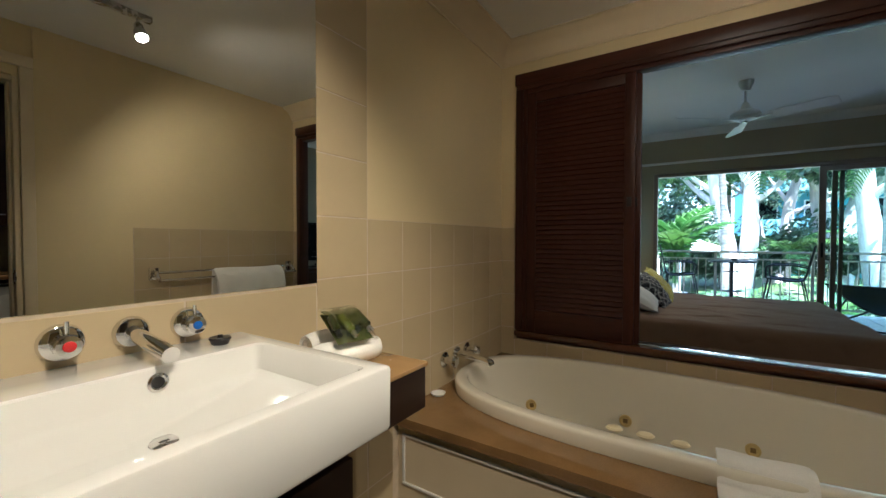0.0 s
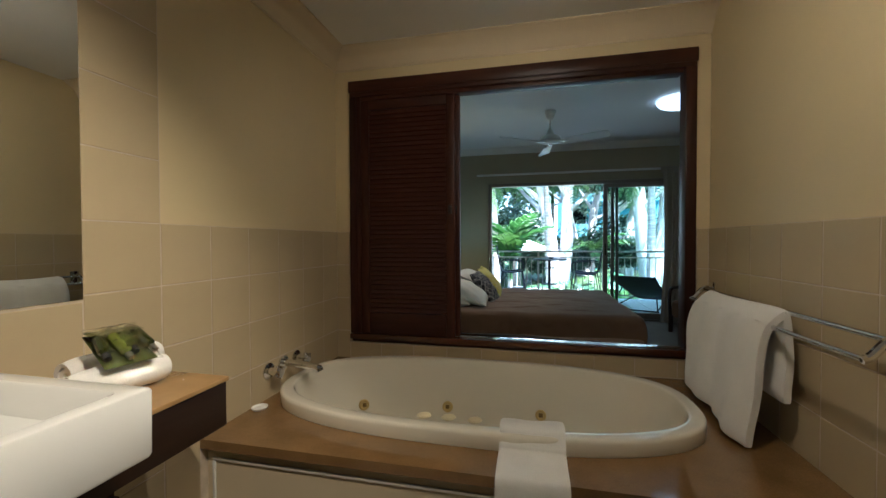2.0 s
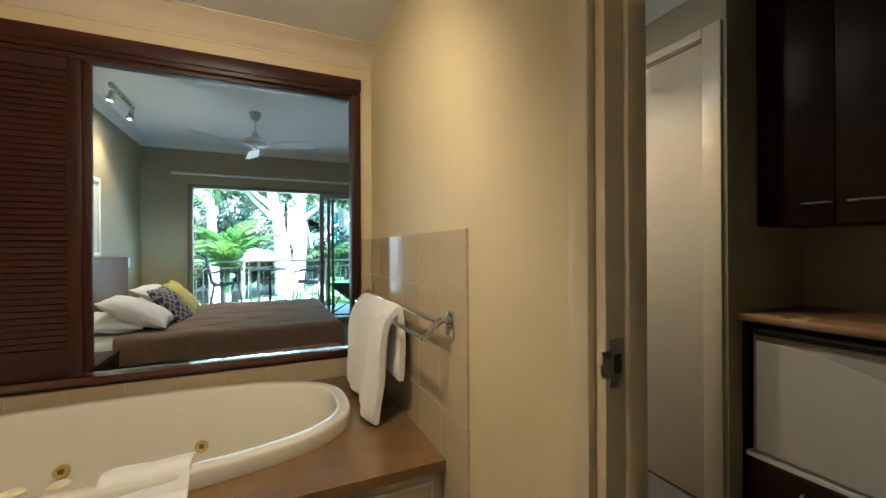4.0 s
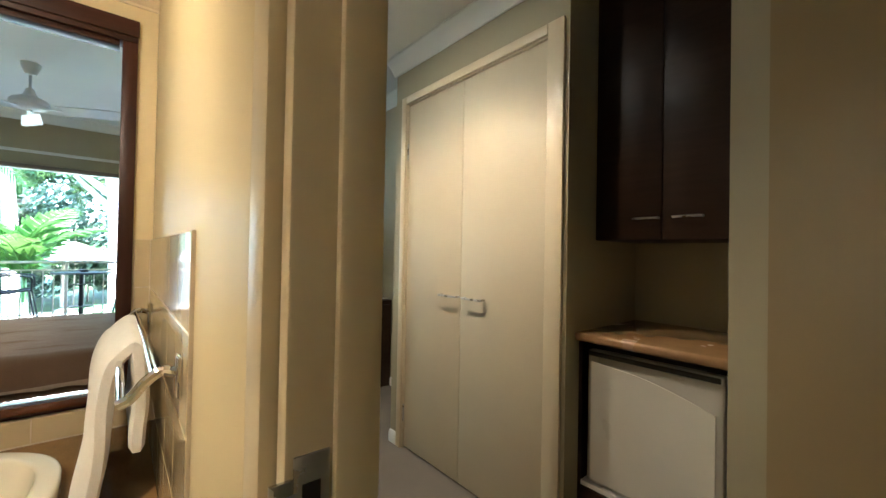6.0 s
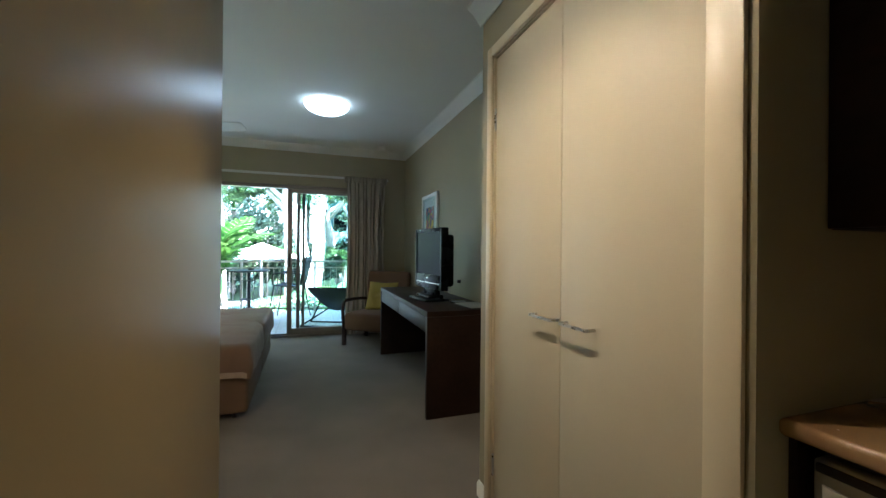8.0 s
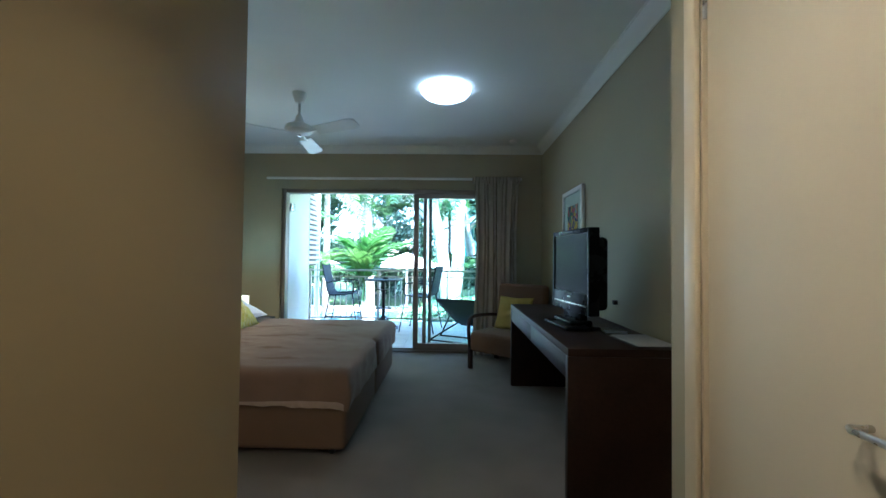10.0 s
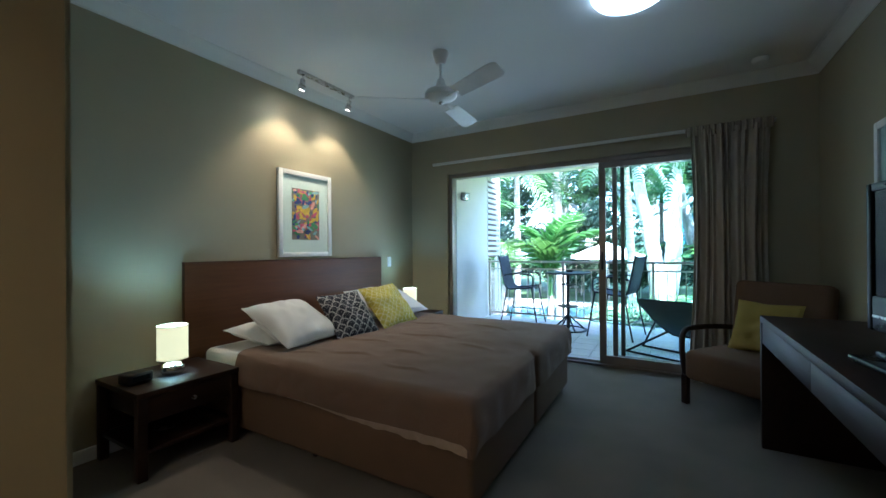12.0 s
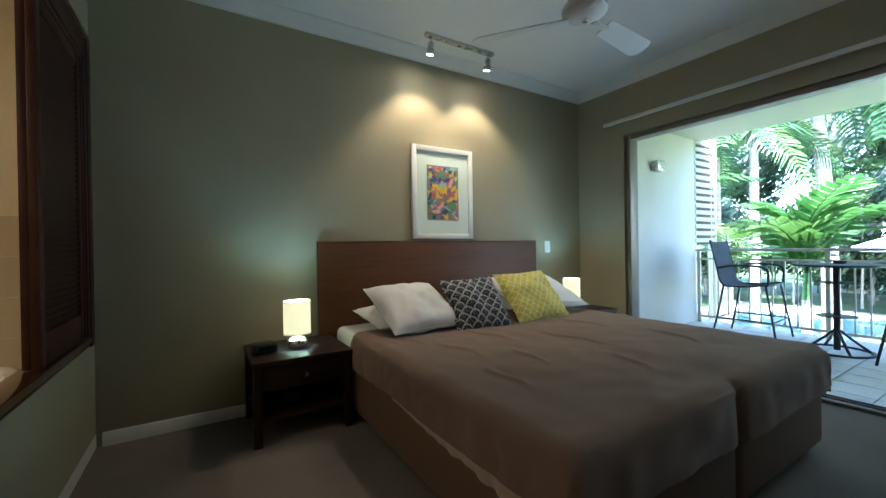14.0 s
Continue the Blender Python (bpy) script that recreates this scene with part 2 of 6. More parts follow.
def sheet(bm, fn, nu, nv, thick=0.0):
    """A grid of points fn(u, v), u and v from 0 to 1, given thickness."""
    g = [[bm.verts.new(fn(i / nu, j / nv)) for j in range(nv + 1)] for i in range(nu + 1)]
    if not thick:
        for i in range(nu):
            for j in range(nv):
                bm.faces.new((g[i][j], g[i + 1][j], g[i + 1][j + 1], g[i][j + 1]))
        return bm
    low, last = [], Vector((0, 0, 1))
    for i in range(nu + 1):
        row = []
        for j in range(nv + 1):
            du = g[min(i + 1, nu)][j].co - g[max(i - 1, 0)][j].co
            dv = g[i][min(j + 1, nv)].co - g[i][max(j - 1, 0)].co
            n = du.cross(dv)
            if n.length > 1e-9:
                last = n.normalized()
            row.append(bm.verts.new(g[i][j].co - last * thick))
        low.append(row)
    for i in range(nu):
        for j in range(nv):
            bm.faces.new((g[i][j], g[i + 1][j], g[i + 1][j + 1], g[i][j + 1]))
            bm.faces.new((low[i][j + 1], low[i + 1][j + 1], low[i + 1][j], low[i][j]))
    for i in range(nu):
        for j in (0, nv):
            bm.faces.new((g[i][j], low[i][j], low[i + 1][j], g[i + 1][j]))
    for j in range(nv):
        for i in (0, nu):
            bm.faces.new((g[i][j], g[i][j + 1], low[i][j + 1], low[i][j]))
    return bm


def to_mesh(name, bm, material, smooth=35):
    bmesh.ops.recalc_face_normals(bm, faces=bm.faces)
    me = bpy.data.meshes.new(name)
    if smooth:
        for f in bm.faces:
            f.smooth = True
        lim = radians(smooth)
        for e in bm.edges:
            if len(e.link_faces) != 2 or e.calc_face_angle(0) > lim:
                e.smooth = False
    bm.to_mesh(me)
    bm.free()
    me.materials.append(material)
    return me


def part(name, bm, material, parent, label="", m=None):
    """A mesh under a thing, in the thing's own coordinates."""
    ob = new(name, to_mesh(name, bm, material))
    ob.parent = parent
    if m is not None:
        ob.matrix_basis = m
    if label:
        ob["label"] = label
    return ob


def wpart(name, bm, material, parent, label=""):
    """A mesh under a thing, given in world coordinates."""
    root = parent
    while root.parent:
        root = root.parent
    bmesh.ops.transform(bm, matrix=root.matrix_basis.inverted(), verts=bm.verts)
    return part(name, bm, material, parent, label)


def single(name, bm, material, label, category, m=None, group="", kind=""):
    ob = new(name, to_mesh(name, bm, material))
    if m is not None:
        ob.matrix_basis = m
    return tagged(ob, label, category, group, kind)


def thing(name, label, category, m, group="", kind=""):
    ob = new(name)
    ob.empty_display_size = 0.1
    ob.matrix_basis = m
    return tagged(ob, label, category, group, kind)


def structure(name, bm, material, label, category):
    return single(name, bm, material, label, category, kind="structure")


def xz_wall(x0, x1, y0, y1, z0, z1, holes):
    """A wall along x with openings (hx0, hx1, hz0, hz1), as solid pieces in one mesh."""
    bm = bmesh.new()
    xs = sorted({x0, x1, *[h[0] for h in holes], *[h[1] for h in holes]})
    for a, b in zip(xs, xs[1:]):
        mid = (a + b) / 2
        hs = sorted((h[2], h[3]) for h in holes if h[0] < mid < h[1])
        z = z0
        for h0, h1 in hs:
            if h0 > z:
                box(bm, a, b, y0, y1, z, h0)
            z = h1
        if z < z1:
            box(bm, a, b, y0, y1, z, z1)
    return bm


def yz_wall(x0, x1, y0, y1, z0, z1, holes):
    bm = xz_wall(y0, y1, x0, x1, z0, z1, holes)
    for v in bm.verts:
        v.co.x, v.co.y = v.co.y, v.co.x
    bmesh.ops.reverse_faces(bm, faces=bm.faces)
    return bm


def cornice(pts, r=0.09):
    """A cove run along the points (x, y, z of the ceiling corner), with the room on the left of the run."""
    prof = [(0, -r), (0.006, -r), (0.007, -r * 0.90), (0.016, -r * 0.82), (0.035, -r * 0.5), (0.055, -r * 0.28), (r * 0.84, -0.014), (r * 0.90, -0.007), (r, -0.006), (r, 0), (0, 0)]
    bm = bmesh.new()
    for a, b in zip(pts, pts[1:]):
        a, b = Vector(a), Vector(b)
        d = (b - a).normalized()
        left = Vector((-d.y, d.x, 0))
        ra, rb = ([bm.verts.new(p + left * u + Vector((0, 0, w))) for u, w in prof] for p in (a, b))
        for k in range(len(prof)):
            j = (k + 1) % len(prof)
            bm.faces.new((ra[k], ra[j], rb[j], rb[k]))
        bm.faces.new(ra[::-1])
        bm.faces.new(rb)
    return bm


def settle(before, dx, dy):
    """Moves every top-level thing made since the set `before` was taken."""
    for ob in set(bpy.data.objects) - before:
        if ob.parent is None:
            ob.matrix_basis = Matrix.Translation((dx, dy, 0)) @ ob.matrix_basis


# ---- structure ----
ZB, ZH, ZR = 2.358, 2.460, 2.672       # ceilings: bathroom, hall, bedroom
structure("floor", one_box(-0.2, 4.3, -3.9, 4.10, -0.12, 0.0), M_CARPET, "grey-brown short-pile carpet floor", "floor")
structure("wall_west", one_box(-0.14, 0.0, -3.6, 4.06, 0.0, 2.8), M_WALL, "sage beige painted bedroom wall", "wall")
structure("wall_shutter", xz_wall(0.002, 2.150, 0.015, 0.072, 0.0, 2.8, [(0.108, 2.026, 0.575, 2.178)]), M_WALL, "sage beige partition with a wide shuttered opening", "wall")
structure("wall_balcony", xz_wall(-0.14, 4.1, 4.06, 4.22, 0.0, 2.8, [(0.53, 3.35, -0.01, 2.12)]), M_WALL, "sage beige wall round the balcony door", "wall")
structure("wall_east", one_box(3.938, 4.08, 0.06, 4.06, 0.0, 2.8), M_WALL, "sage beige painted bedroom wall", "wall")
structure("wall_bath_east", yz_wall(2.110, 2.187, -3.6, 0.014, 0.0, 2.8, [(-2.60, -1.735, -0.01, 2.07)]), M_WALL_BATH, "cream bathroom wall with a doorway", "wall")
wall_nib = structure("wall_bath_nib", one_box(2.095, 2.109, -1.654, 0.007, 0.0, 2.6), M_WALL_BATH, "cream wall lining beside the bath", "wall")
wall_bw = structure("wall_bath_west", one_box(0.001, 0.006, -3.46, 0.014, 0.0, 2.6), M_WALL_BATH, "cream painted bathroom wall above tiles", "wall")
wall_bn = structure("wall_bath_north", xz_wall(0.007, 2.094, 0.009, 0.014, 0.0, 2.6, [(0.108, 2.026, 0.575, 2.178)]), M_WALL_BATH, "cream wall round the shuttered opening", "wall")
structure("wall_bath_south", one_box(0.0, 2.187, -3.6, -3.46, 0.0, 2.8), M_WALL_BATH, "plain cream bathroom end wall", "wall")
structure("wall_hall_west", boxes((2.1875, 2.204, -1.6545, 0.050, 0.0, ZH), (2.1505, 2.187, 0.015, 0.0495, 0.0, ZH)), M_HALL, "glossy cream hall face of the bathroom wall, warm dim light painted in", "wall")
structure("wall_hall_east", yz_wall(3.369, 3.469, -3.6, 0.06, 0.0, 2.8, [(-1.170, -0.06, -0.01, 2.165), (-1.765, -1.222, -0.01, 2.41)]), M_WALL, "beige hall wall with robe and kitchenette openings", "wall")
# pier also takes M_HALL, whose gold stands in for dim warm light
structure("wall_hall_pier", one_box(3.337, 3.3685, -3.45, -1.862, 0.0, ZH), M_HALL, "cream door lining past the kitchenette, warm dim light painted in", "wall")
structure("wall_hall_return", one_box(3.469, 3.937, -0.02, 0.06, 0.0, 2.8), M_WALL, "beige wall end beside the robe", "wall")
structure("wall_hall_south", one_box(2.188, 3.336, -3.6, -3.46, 0.0, 2.8), M_WALL, "plain beige end wall of the hall", "wall")
structure("wall_niche", boxes((3.99, 4.07, -1.84, -1.15, 0, 2.6), (3.470, 3.99, -1.84, -1.767, 0, 2.6), (3.470, 3.99, -1.220, -1.15, 0, 2.6), (3.470, 3.99, -1.767, -1.220, 2.412, 2.6)), M_WALL, "beige lining of the kitchenette niche", "wall")
structure("wall_robe", boxes((3.99, 4.07, -1.149, -0.021, 0, 2.6), (3.470, 3.99, -1.149, -0.021, 2.5, 2.6)), M_WALL, "lining behind the robe doors", "wall")
structure("ceiling_bathroom", one_box(0.007, 2.109, -3.46, 0.008, ZB, ZB + 0.05), M_CEIL, "white bathroom ceiling", "ceiling")
structure("ceiling_hall", one_box(2.191, 3.368, -3.46, 0.085, ZH, ZR + 0.125), M_CEIL, "white dropped hall ceiling", "ceiling")
structure("ceiling_bedroom", one_box(0.0, 3.938, 0.086, 4.06, ZR, ZR + 0.125), M_CEIL, "white bedroom ceiling", "ceiling")
structure("roof", one_box(-0.14, 4.3, -3.6, 4.22, 2.80, 2.95), M_CEIL, "slab over the rooms", "ceiling")
structure("cornice_bathroom", cornice([(0.006, -3.46, ZB), (0.006, 0.009, ZB)][::-1], 0.11), M_TRIM, "cream coved cornice over the bath", "cornice")
structure("cornice_bathroom", cornice([(2.095, 0.008, ZB), (0.007, 0.008, ZB)], 0.11), M_TRIM, "cream coved cornice over the window", "cornice")
structure("cornice_hall", cornice([(3.368, -3.4, ZH), (3.368, 0.080, ZH)], 0.085), M_TRIM_WHITE, "white coved cornice in the hall", "cornice")
structure("cornice_bedroom", cornice([(3.937, 4.059, ZR), (0.001, 4.059, ZR)], 0.09), M_TRIM_WHITE, "white coved cornice over the balcony door", "cornice")
structure("cornice_bedroom", cornice([(3.937, 0.09, ZR), (3.937, 4.058, ZR)], 0.09), M_TRIM_WHITE, "white coved cornice along the desk wall", "cornice")
structure("cornice_bedroom", cornice([(0.001, 4.058, ZR), (0.001, 0.10, ZR)], 0.085), M_TRIM_WHITE, "white coved cornice along the bed wall", "cornice")


def skirting(a, b, h=0.075, t=0.014):
    """A skirting board along a wall from a to b, the room on its left."""
    a, b = Vector((*a, 0)), Vector((*b, 0))
    d = (b - a).normalized()
    left = Vector((-d.y, d.x, 0))
    bm = bmesh.new()
    prof = [(0, 0), (t, 0), (t, h - 0.012), (t * 0.4, h), (0, h)]
    ra, rb = ([bm.verts.new(p + left * u + Vector((0, 0, w + 0.001))) for u, w in prof] for p in (a, b))
    for k in range(5):
        bm.faces.new((ra[k], ra[(k + 1) % 5], rb[(k + 1) % 5], rb[k]))
    bm.faces.new(ra[::-1])
    bm.faces.new(rb)
    structure("baseboard", bm, M_TRIM_WHITE, "white painted skirting board", "skirting")


skirting((0.001, 4.05), (0.001, 0.10))
skirting((2.148, 0.073), (0.001, 0.073))
skirting((3.937, 0.10), (3.937, 4.05))
skirting((0.50, 4.059), (0.02, 4.059))
skirting((3.90, 4.059), (3.38, 4.059))
skirting((3.3685, -0.018), (3.3685, 0.06))
skirting((3.92, 0.061), (3.37, 0.061))
skirting((2.2045, 0.049), (2.2045, -1.653))

# bathroom doorway: jamb linings with stop, architraves, strike plate
door_1 = thing("door_1", "cream painted door frame of the bathroom, without its leaf in view", "door frame", pose(2.15, -2.16, 0), kind="structure")
for y0, y1, s in ((-1.735, -1.711, -1), (-2.60, -2.576, 1)):
    wpart("jamb", one_box(2.100, 2.198, y0, y1, 0.0, 2.06, 0.003), M_TRIM, door_1)
    sy = (y0 - 0.012, y0 - 0.0005) if s < 0 else (y1 + 0.0005, y1 + 0.012)
    wpart("door_stop", one_box(2.146, 2.197, sy[0], sy[1], 0.0, 2.05, 0.004), M_TRIM, door_1)
wpart("jamb_head", one_box(2.100, 2.198, -2.575, -1.736, 2.036, 2.06, 0.003), M_TRIM, door_1)
for x0, x1 in ((2.083, 2.1095), (2.1905, 2.211)):
    wpart("architrave", one_box(x0, x1, -1.709, -1.655, 0.0, 2.12, 0.006), M_TRIM, door_1)
    wpart("architrave", one_box(x0, x1, -2.664, -2.602, 0.0, 2.12, 0.006), M_TRIM, door_1)
    wpart("architrave", one_box(x0, x1, -2.664, -1.655, 2.1205, 2.18, 0.006), M_TRIM, door_1)
strike = wpart("strike_plate", one_box(2.108, 2.144, -1.7385, -1.7355, 0.935, 1.025, 0.001), M_STEEL, door_1, "steel strike plate")
wpart("latch_hole", one_box(2.116, 2.134, -1.7405, -1.7387, 0.962, 0.998), M_BLACK, strike)
wpart("strike_lip", one_box(2.086, 2.108, -1.7385, -1.734, 0.955, 1.005, 0.001), M_STEEL, strike)
hsw = thing("light_switch", "white wall switch plate in the hall", "switch", pose(2.2045, -1.548, 1.10))
part("plate", one_box(0, 0.008, -0.058, 0.058, -0.036, 0.036, 0.003), M_WHITE, hsw)
part("rocker", one_box(0.0083, 0.013, -0.012, 0.012, -0.018, 0.018, 0.002), M_WHITE, hsw)

# shuttered opening between bathroom and bedroom
frame_w = thing("window_1", "red-brown timber frame of the shuttered internal opening", "window frame", pose(1.05, 0.03, 0.6), kind="structure")
YA, YB = -0.012, 0.078
wpart("head", one_box(0.109, 2.026, YA + 0.004, YB, 2.086, 2.176, 0.004), M_TIMBER_H, frame_w)
wpart("head_track", one_box(0.176, 1.965, 0.004, 0.0715, 2.062, 2.0855, 0.002), M_TIMBER_H, frame_w)
wpart("head_casing", one_box(0.106, 2.029, YA - 0.006, YA + 0.0035, 2.108, 2.178, 0.003), M_TIMBER_H, frame_w)
wpart("left_jamb", one_box(0.109, 0.152, YA, YB, 0.632, 2.0855, 0.004), M_TIMBER, frame_w)
wpart("inner_stile", one_box(0.1525, 0.175, YA + 0.008, 0.0715, 0.632, 2.0855, 0.003), M_TIMBER, frame_w)
wpart("bedroom_casing", one_box(0.030, 0.107, 0.0725, YB + 0.004, 0.572, 2.22, 0.003), M_TIMBER, frame_w)
wpart("bedroom_casing", one_box(0.108, 2.06, 0.0785, YB + 0.004, 2.178, 2.22, 0.003), M_TIMBER_H, frame_w)
wpart("right_jamb", one_box(1.974, 2.0255, YA, YB, 0.632, 2.0855, 0.004), M_TIMBER, frame_w)
M_SILL = mat("polished red-brown sill", (0.085, 0.028, 0.013), 0.16, vary=0.4, scale=5, fine=0.2, bump=0.015, bump_scale=40, stretch=(0.12, 1, 1), coat=0.8)
wpart("sill", one_box(0.106, 2.029, YA - 0.004, YB + 0.006, 0.596, 0.628, 0.004), M_SILL, frame_w)
wpart("sill_apron", one_box(0.109, 2.025, 0.016, 0.0715, 0.576, 0.5955), M_TIMBER_H, frame_w)


def shutter(x0, x1, y, label):
    z0, z1, d = 0.630, 2.060, 0.028
    sh = thing("louvred_shutter", label, "shutter", pose((x0 + x1) / 2, y, z0), group="sliding shutters of the internal opening")
    st = 0.052
    wpart("stile", one_box(x0, x0 + st, y, y + d, z0, z1, 0.003), M_TIMBER, sh)
    right = wpart("stile", one_box(x1 - st, x1, y, y + d, z0, z1, 0.003), M_TIMBER, sh)
    wpart("finger_pull", one_box(x1 - 0.038, x1 - 0.016, y - 0.003, y + 0.001, 1.36, 1.41, 0.001), M_BLACK, right, "dark recessed finger pull")
    wpart("rail", one_box(x0 + st, x1 - st, y + 0.001, y + d - 0.001, z0, z0 + 0.13, 0.003), M_TIMBER_H, sh)
    wpart("rail", one_box(x0 + st, x1 - st, y + 0.001, y + d - 0.001, z1 - 0.055, z1, 0.003), M_TIMBER_H, sh)
    za, zb = z0 + 0.135, z1 - 0.06
    n = 44
    pitch = (zb - za) / n
    base = None
    for k in range(n):
        tilt = random.uniform(18, 26) + (4 if k % 9 in (2, 3) else 0)
        bm = one_box(-(x1 - x0) / 2 + st + 0.0005, (x1 - x0) / 2 - st - 0.0005, -0.004, 0.004, -pitch * 0.56, pitch * 0.56)
        if base is None:
            base = to_mesh("louvre", bm, M_TIMBER_H)
        else:
            bm.free()
        ob = new("louvre", base)
        ob.parent = sh
        ob.matrix_basis = pose(0, d / 2, za + pitch * (k + 0.5) - z0, -tilt, 0, 0)
    return sh


shutter(0.176, 0.765, 0.006, "red-brown timber louvred shutter slid to the side")
shutter(0.178, 0.790, 0.039, "red-brown timber louvred shutter stacked behind another")

# ---- bathroom ----
TW = 0.205


tile_cache = {}


def tile(parent, m, w, h, material):
    key = (round(w, 3), round(h, 3), material.name)
    if key not in tile_cache:
        tile_cache[key] = to_mesh("tile", one_box(-w / 2, w / 2, -0.0035, 0.0035, -h / 2, h / 2, 0.0016, 1), material)
    ob = new("tile", tile_cache[key])
    ob.parent = parent
    ob.matrix_basis = m
    return ob


def tile_field(parent, place, spans_u, spans_v, material=None):
    """Tiles over all pairs of spans; place(u, v) gives the pose of a tile's middle."""
    for u0, u1 in spans_u:
        for v0, v1 in spans_v:
            tile(parent, place((u0 + u1) / 2, (v0 + v1) / 2), u1 - u0 - 0.0035, v1 - v0 - 0.0035, material or M_TILE)


def spans(a, b, step):
    out, x = [], a
    while x < b - 0.02:
        out.append((x, min(x + step, b)))
        x += step
    return out


def grout(name, bm, parent):
    ob = part(name, bm, M_GROUT, parent)
    return ob


west = lambda u, v: pose(0.0115, u, v, 0, 0, 90)
east = lambda u, v: pose(2.0900, u, v, 0, 0, 90)
north = lambda u, v: pose(u, 0.0045, v)
ZT = 1.258
rows_v = [(ZT - TW * (k + 1), ZT - TW * k) for k in range(4)][::-1]
low_v = [(0.0, 0.04)] + [(0.04 + TW * k, min(0.04 + TW * (k + 1), 0.445)) for k in range(2)]
YT, YM, YN = -1.193, -1.425, -1.207
grout("grout_bed", one_box(0.0062, 0.0138, YT, 0.0085, 0.0, ZT), wall_bw)
grout("grout_bed", one_box(0.0062, 0.0138, -2.95, YT - 0.0005, 0.0, ZB - 0.112), wall_bw)
grout("grout_bed", one_box(2.0877, 2.0948, YN, 0.0035, 0.0, ZT), wall_nib)
grout("grout_bed", boxes((0.012, 0.102, 0.0022, 0.0088, 0.46, ZT), (2.032, 2.087, 0.0022, 0.0088, 0.46, ZT), (0.102, 2.032, 0.0022, 0.0088, 0.46, 0.572)), wall_bn)
tile_field(wall_bw, west, [(YT + TW * k, min(YT + TW * (k + 1), 0.003)) for k in range(6)], rows_v)
tile_field(wall_bw, west, [(YT, -1.05)], low_v)
tile_field(wall_bw, west, [(YM, YT - 0.001)], [(ZT - TW, ZT)] + [(ZT + TW * k, min(ZT + TW * (k + 1), ZB - 0.112)) for k in range(5)])
tile_field(wall_bw, west, [(YM - 0.385 * (k + 1), YM - 0.385 * k) for k in range(4)], [(0.815, 1.036)])
tile_field(wall_bw, west, [(YM, YT - 0.001)], [(0.815, ZT - TW)])
tile_field(wall_bw, west, [(-1.61, -1.405), (-1.405, YT - 0.001)], low_v + [(0.445, 0.65)])
tile_field(wall_nib, east, [(YN + TW * k, min(YN + TW * (k + 1), 0.001)) for k in range(6)], rows_v)
tile_field(wall_nib, east, [(YN, -1.05)], low_v)
tile_field(wall_bn, north, [(0.013, 0.102), (2.032, 2.086)], rows_v)
tile_field(wall_bn, north, spans(0.102, 2.032, TW), [(0.478, 0.572)])

mirror = thing("mirror", "large frameless wall mirror above the basin", "mirror", pose(0.01, -2.1, 1.066))
wpart("glass", one_box(0.0140, 0.0175, -2.95, YM, 1.042, 2.235, 0.0015, 1), M_MIRROR, mirror)
wpart("edge_clip", one_box(0.0152, 0.0190, YM + 0.0005, YM + 0.007, 1.955, 1.985, 0.001), M_CHROME, mirror)

# bath
def oval(n, cx, cy, a, b, p=2.7):
    out = []
    for k in range(n):
        t = k * math.tau / n
        c, s = math.cos(t), math.sin(t)
        out.append((cx + a * math.copysign(abs(c) ** (2 / p), c), cy + b * math.copysign(abs(s) ** (2 / p), s)))
    return out


BX, BY, BA, BB = 0.948, -0.475, 0.912, 0.428
DZ = 0.474
bath = thing("spa_bath", "ivory oval spa bath set in a stone deck", "bath", pose(BX, BY, DZ))
N = 96
bm = bmesh.new()
rings = []
for inset, z in ((0.0, 0.0005), (-0.001, 0.004), (-0.001, 0.044), (0.0005, 0.0505), (0.004, 0.0555), (0.009, 0.058), (0.014, 0.059), (0.046, 0.0595), (0.052, 0.0575), (0.056, 0.054), (0.058, 0.048), (0.064, 0.02), (0.078, -0.02), (0.115, -0.18), (0.150, -0.32), (0.200, -0.365), (0.30, -0.375), (0.38, -0.377)):
    rings.append([bm.verts.new((x, y, z)) for x, y in oval(N, 0, 0, BA - inset * (1.0 if inset < 0.1 else 1.35), BB - inset)])
for a, b in zip(rings, rings[1:]):
    for k in range(N):
        bm.faces.new((a[k], a[(k + 1) % N], b[(k + 1) % N], b[k]))
bm.faces.new(rings[-1])
part("shell", bm, M_BATH, bath)
M_JET = mat("brass-toned plastic", (0.62, 0.47, 0.17), 0.35, 0.3, vary=0.1, scale=20)


def jet(x, y, z, turn):
    bm = lathe(bmesh.new(), [(0.0, 0.006), (0.017, 0.006), (0.021, 0.010), (0.026, 0.009), (0.029, 0.003), (0.029, -0.006), (0.0, -0.006)], seg=28)
    bmesh.ops.rotate(bm, matrix=Matrix.Rotation(radians(90), 3, "X"), verts=bm.verts)
    j = part("jet", bm, M_JET, bath, "yellowed round spa jet", m=pose(x - BX, y - BY, z - DZ, -14, 0, turn))
    part("nozzle", one_box(-0.010, 0.010, -0.009, -0.0062, -0.010, 0.010, 0.002), mat("dark brass nozzle", (0.20, 0.13, 0.04), 0.35, 0.4, vary=0.15, scale=30), j)


for jx, jy, jz, ja in ((0.312, -0.270, 0.304, 42), (0.757, -0.168, 0.292, 4), (1.252, -0.168, 0.292, -4)):
    jet(jx, jy, jz, ja)

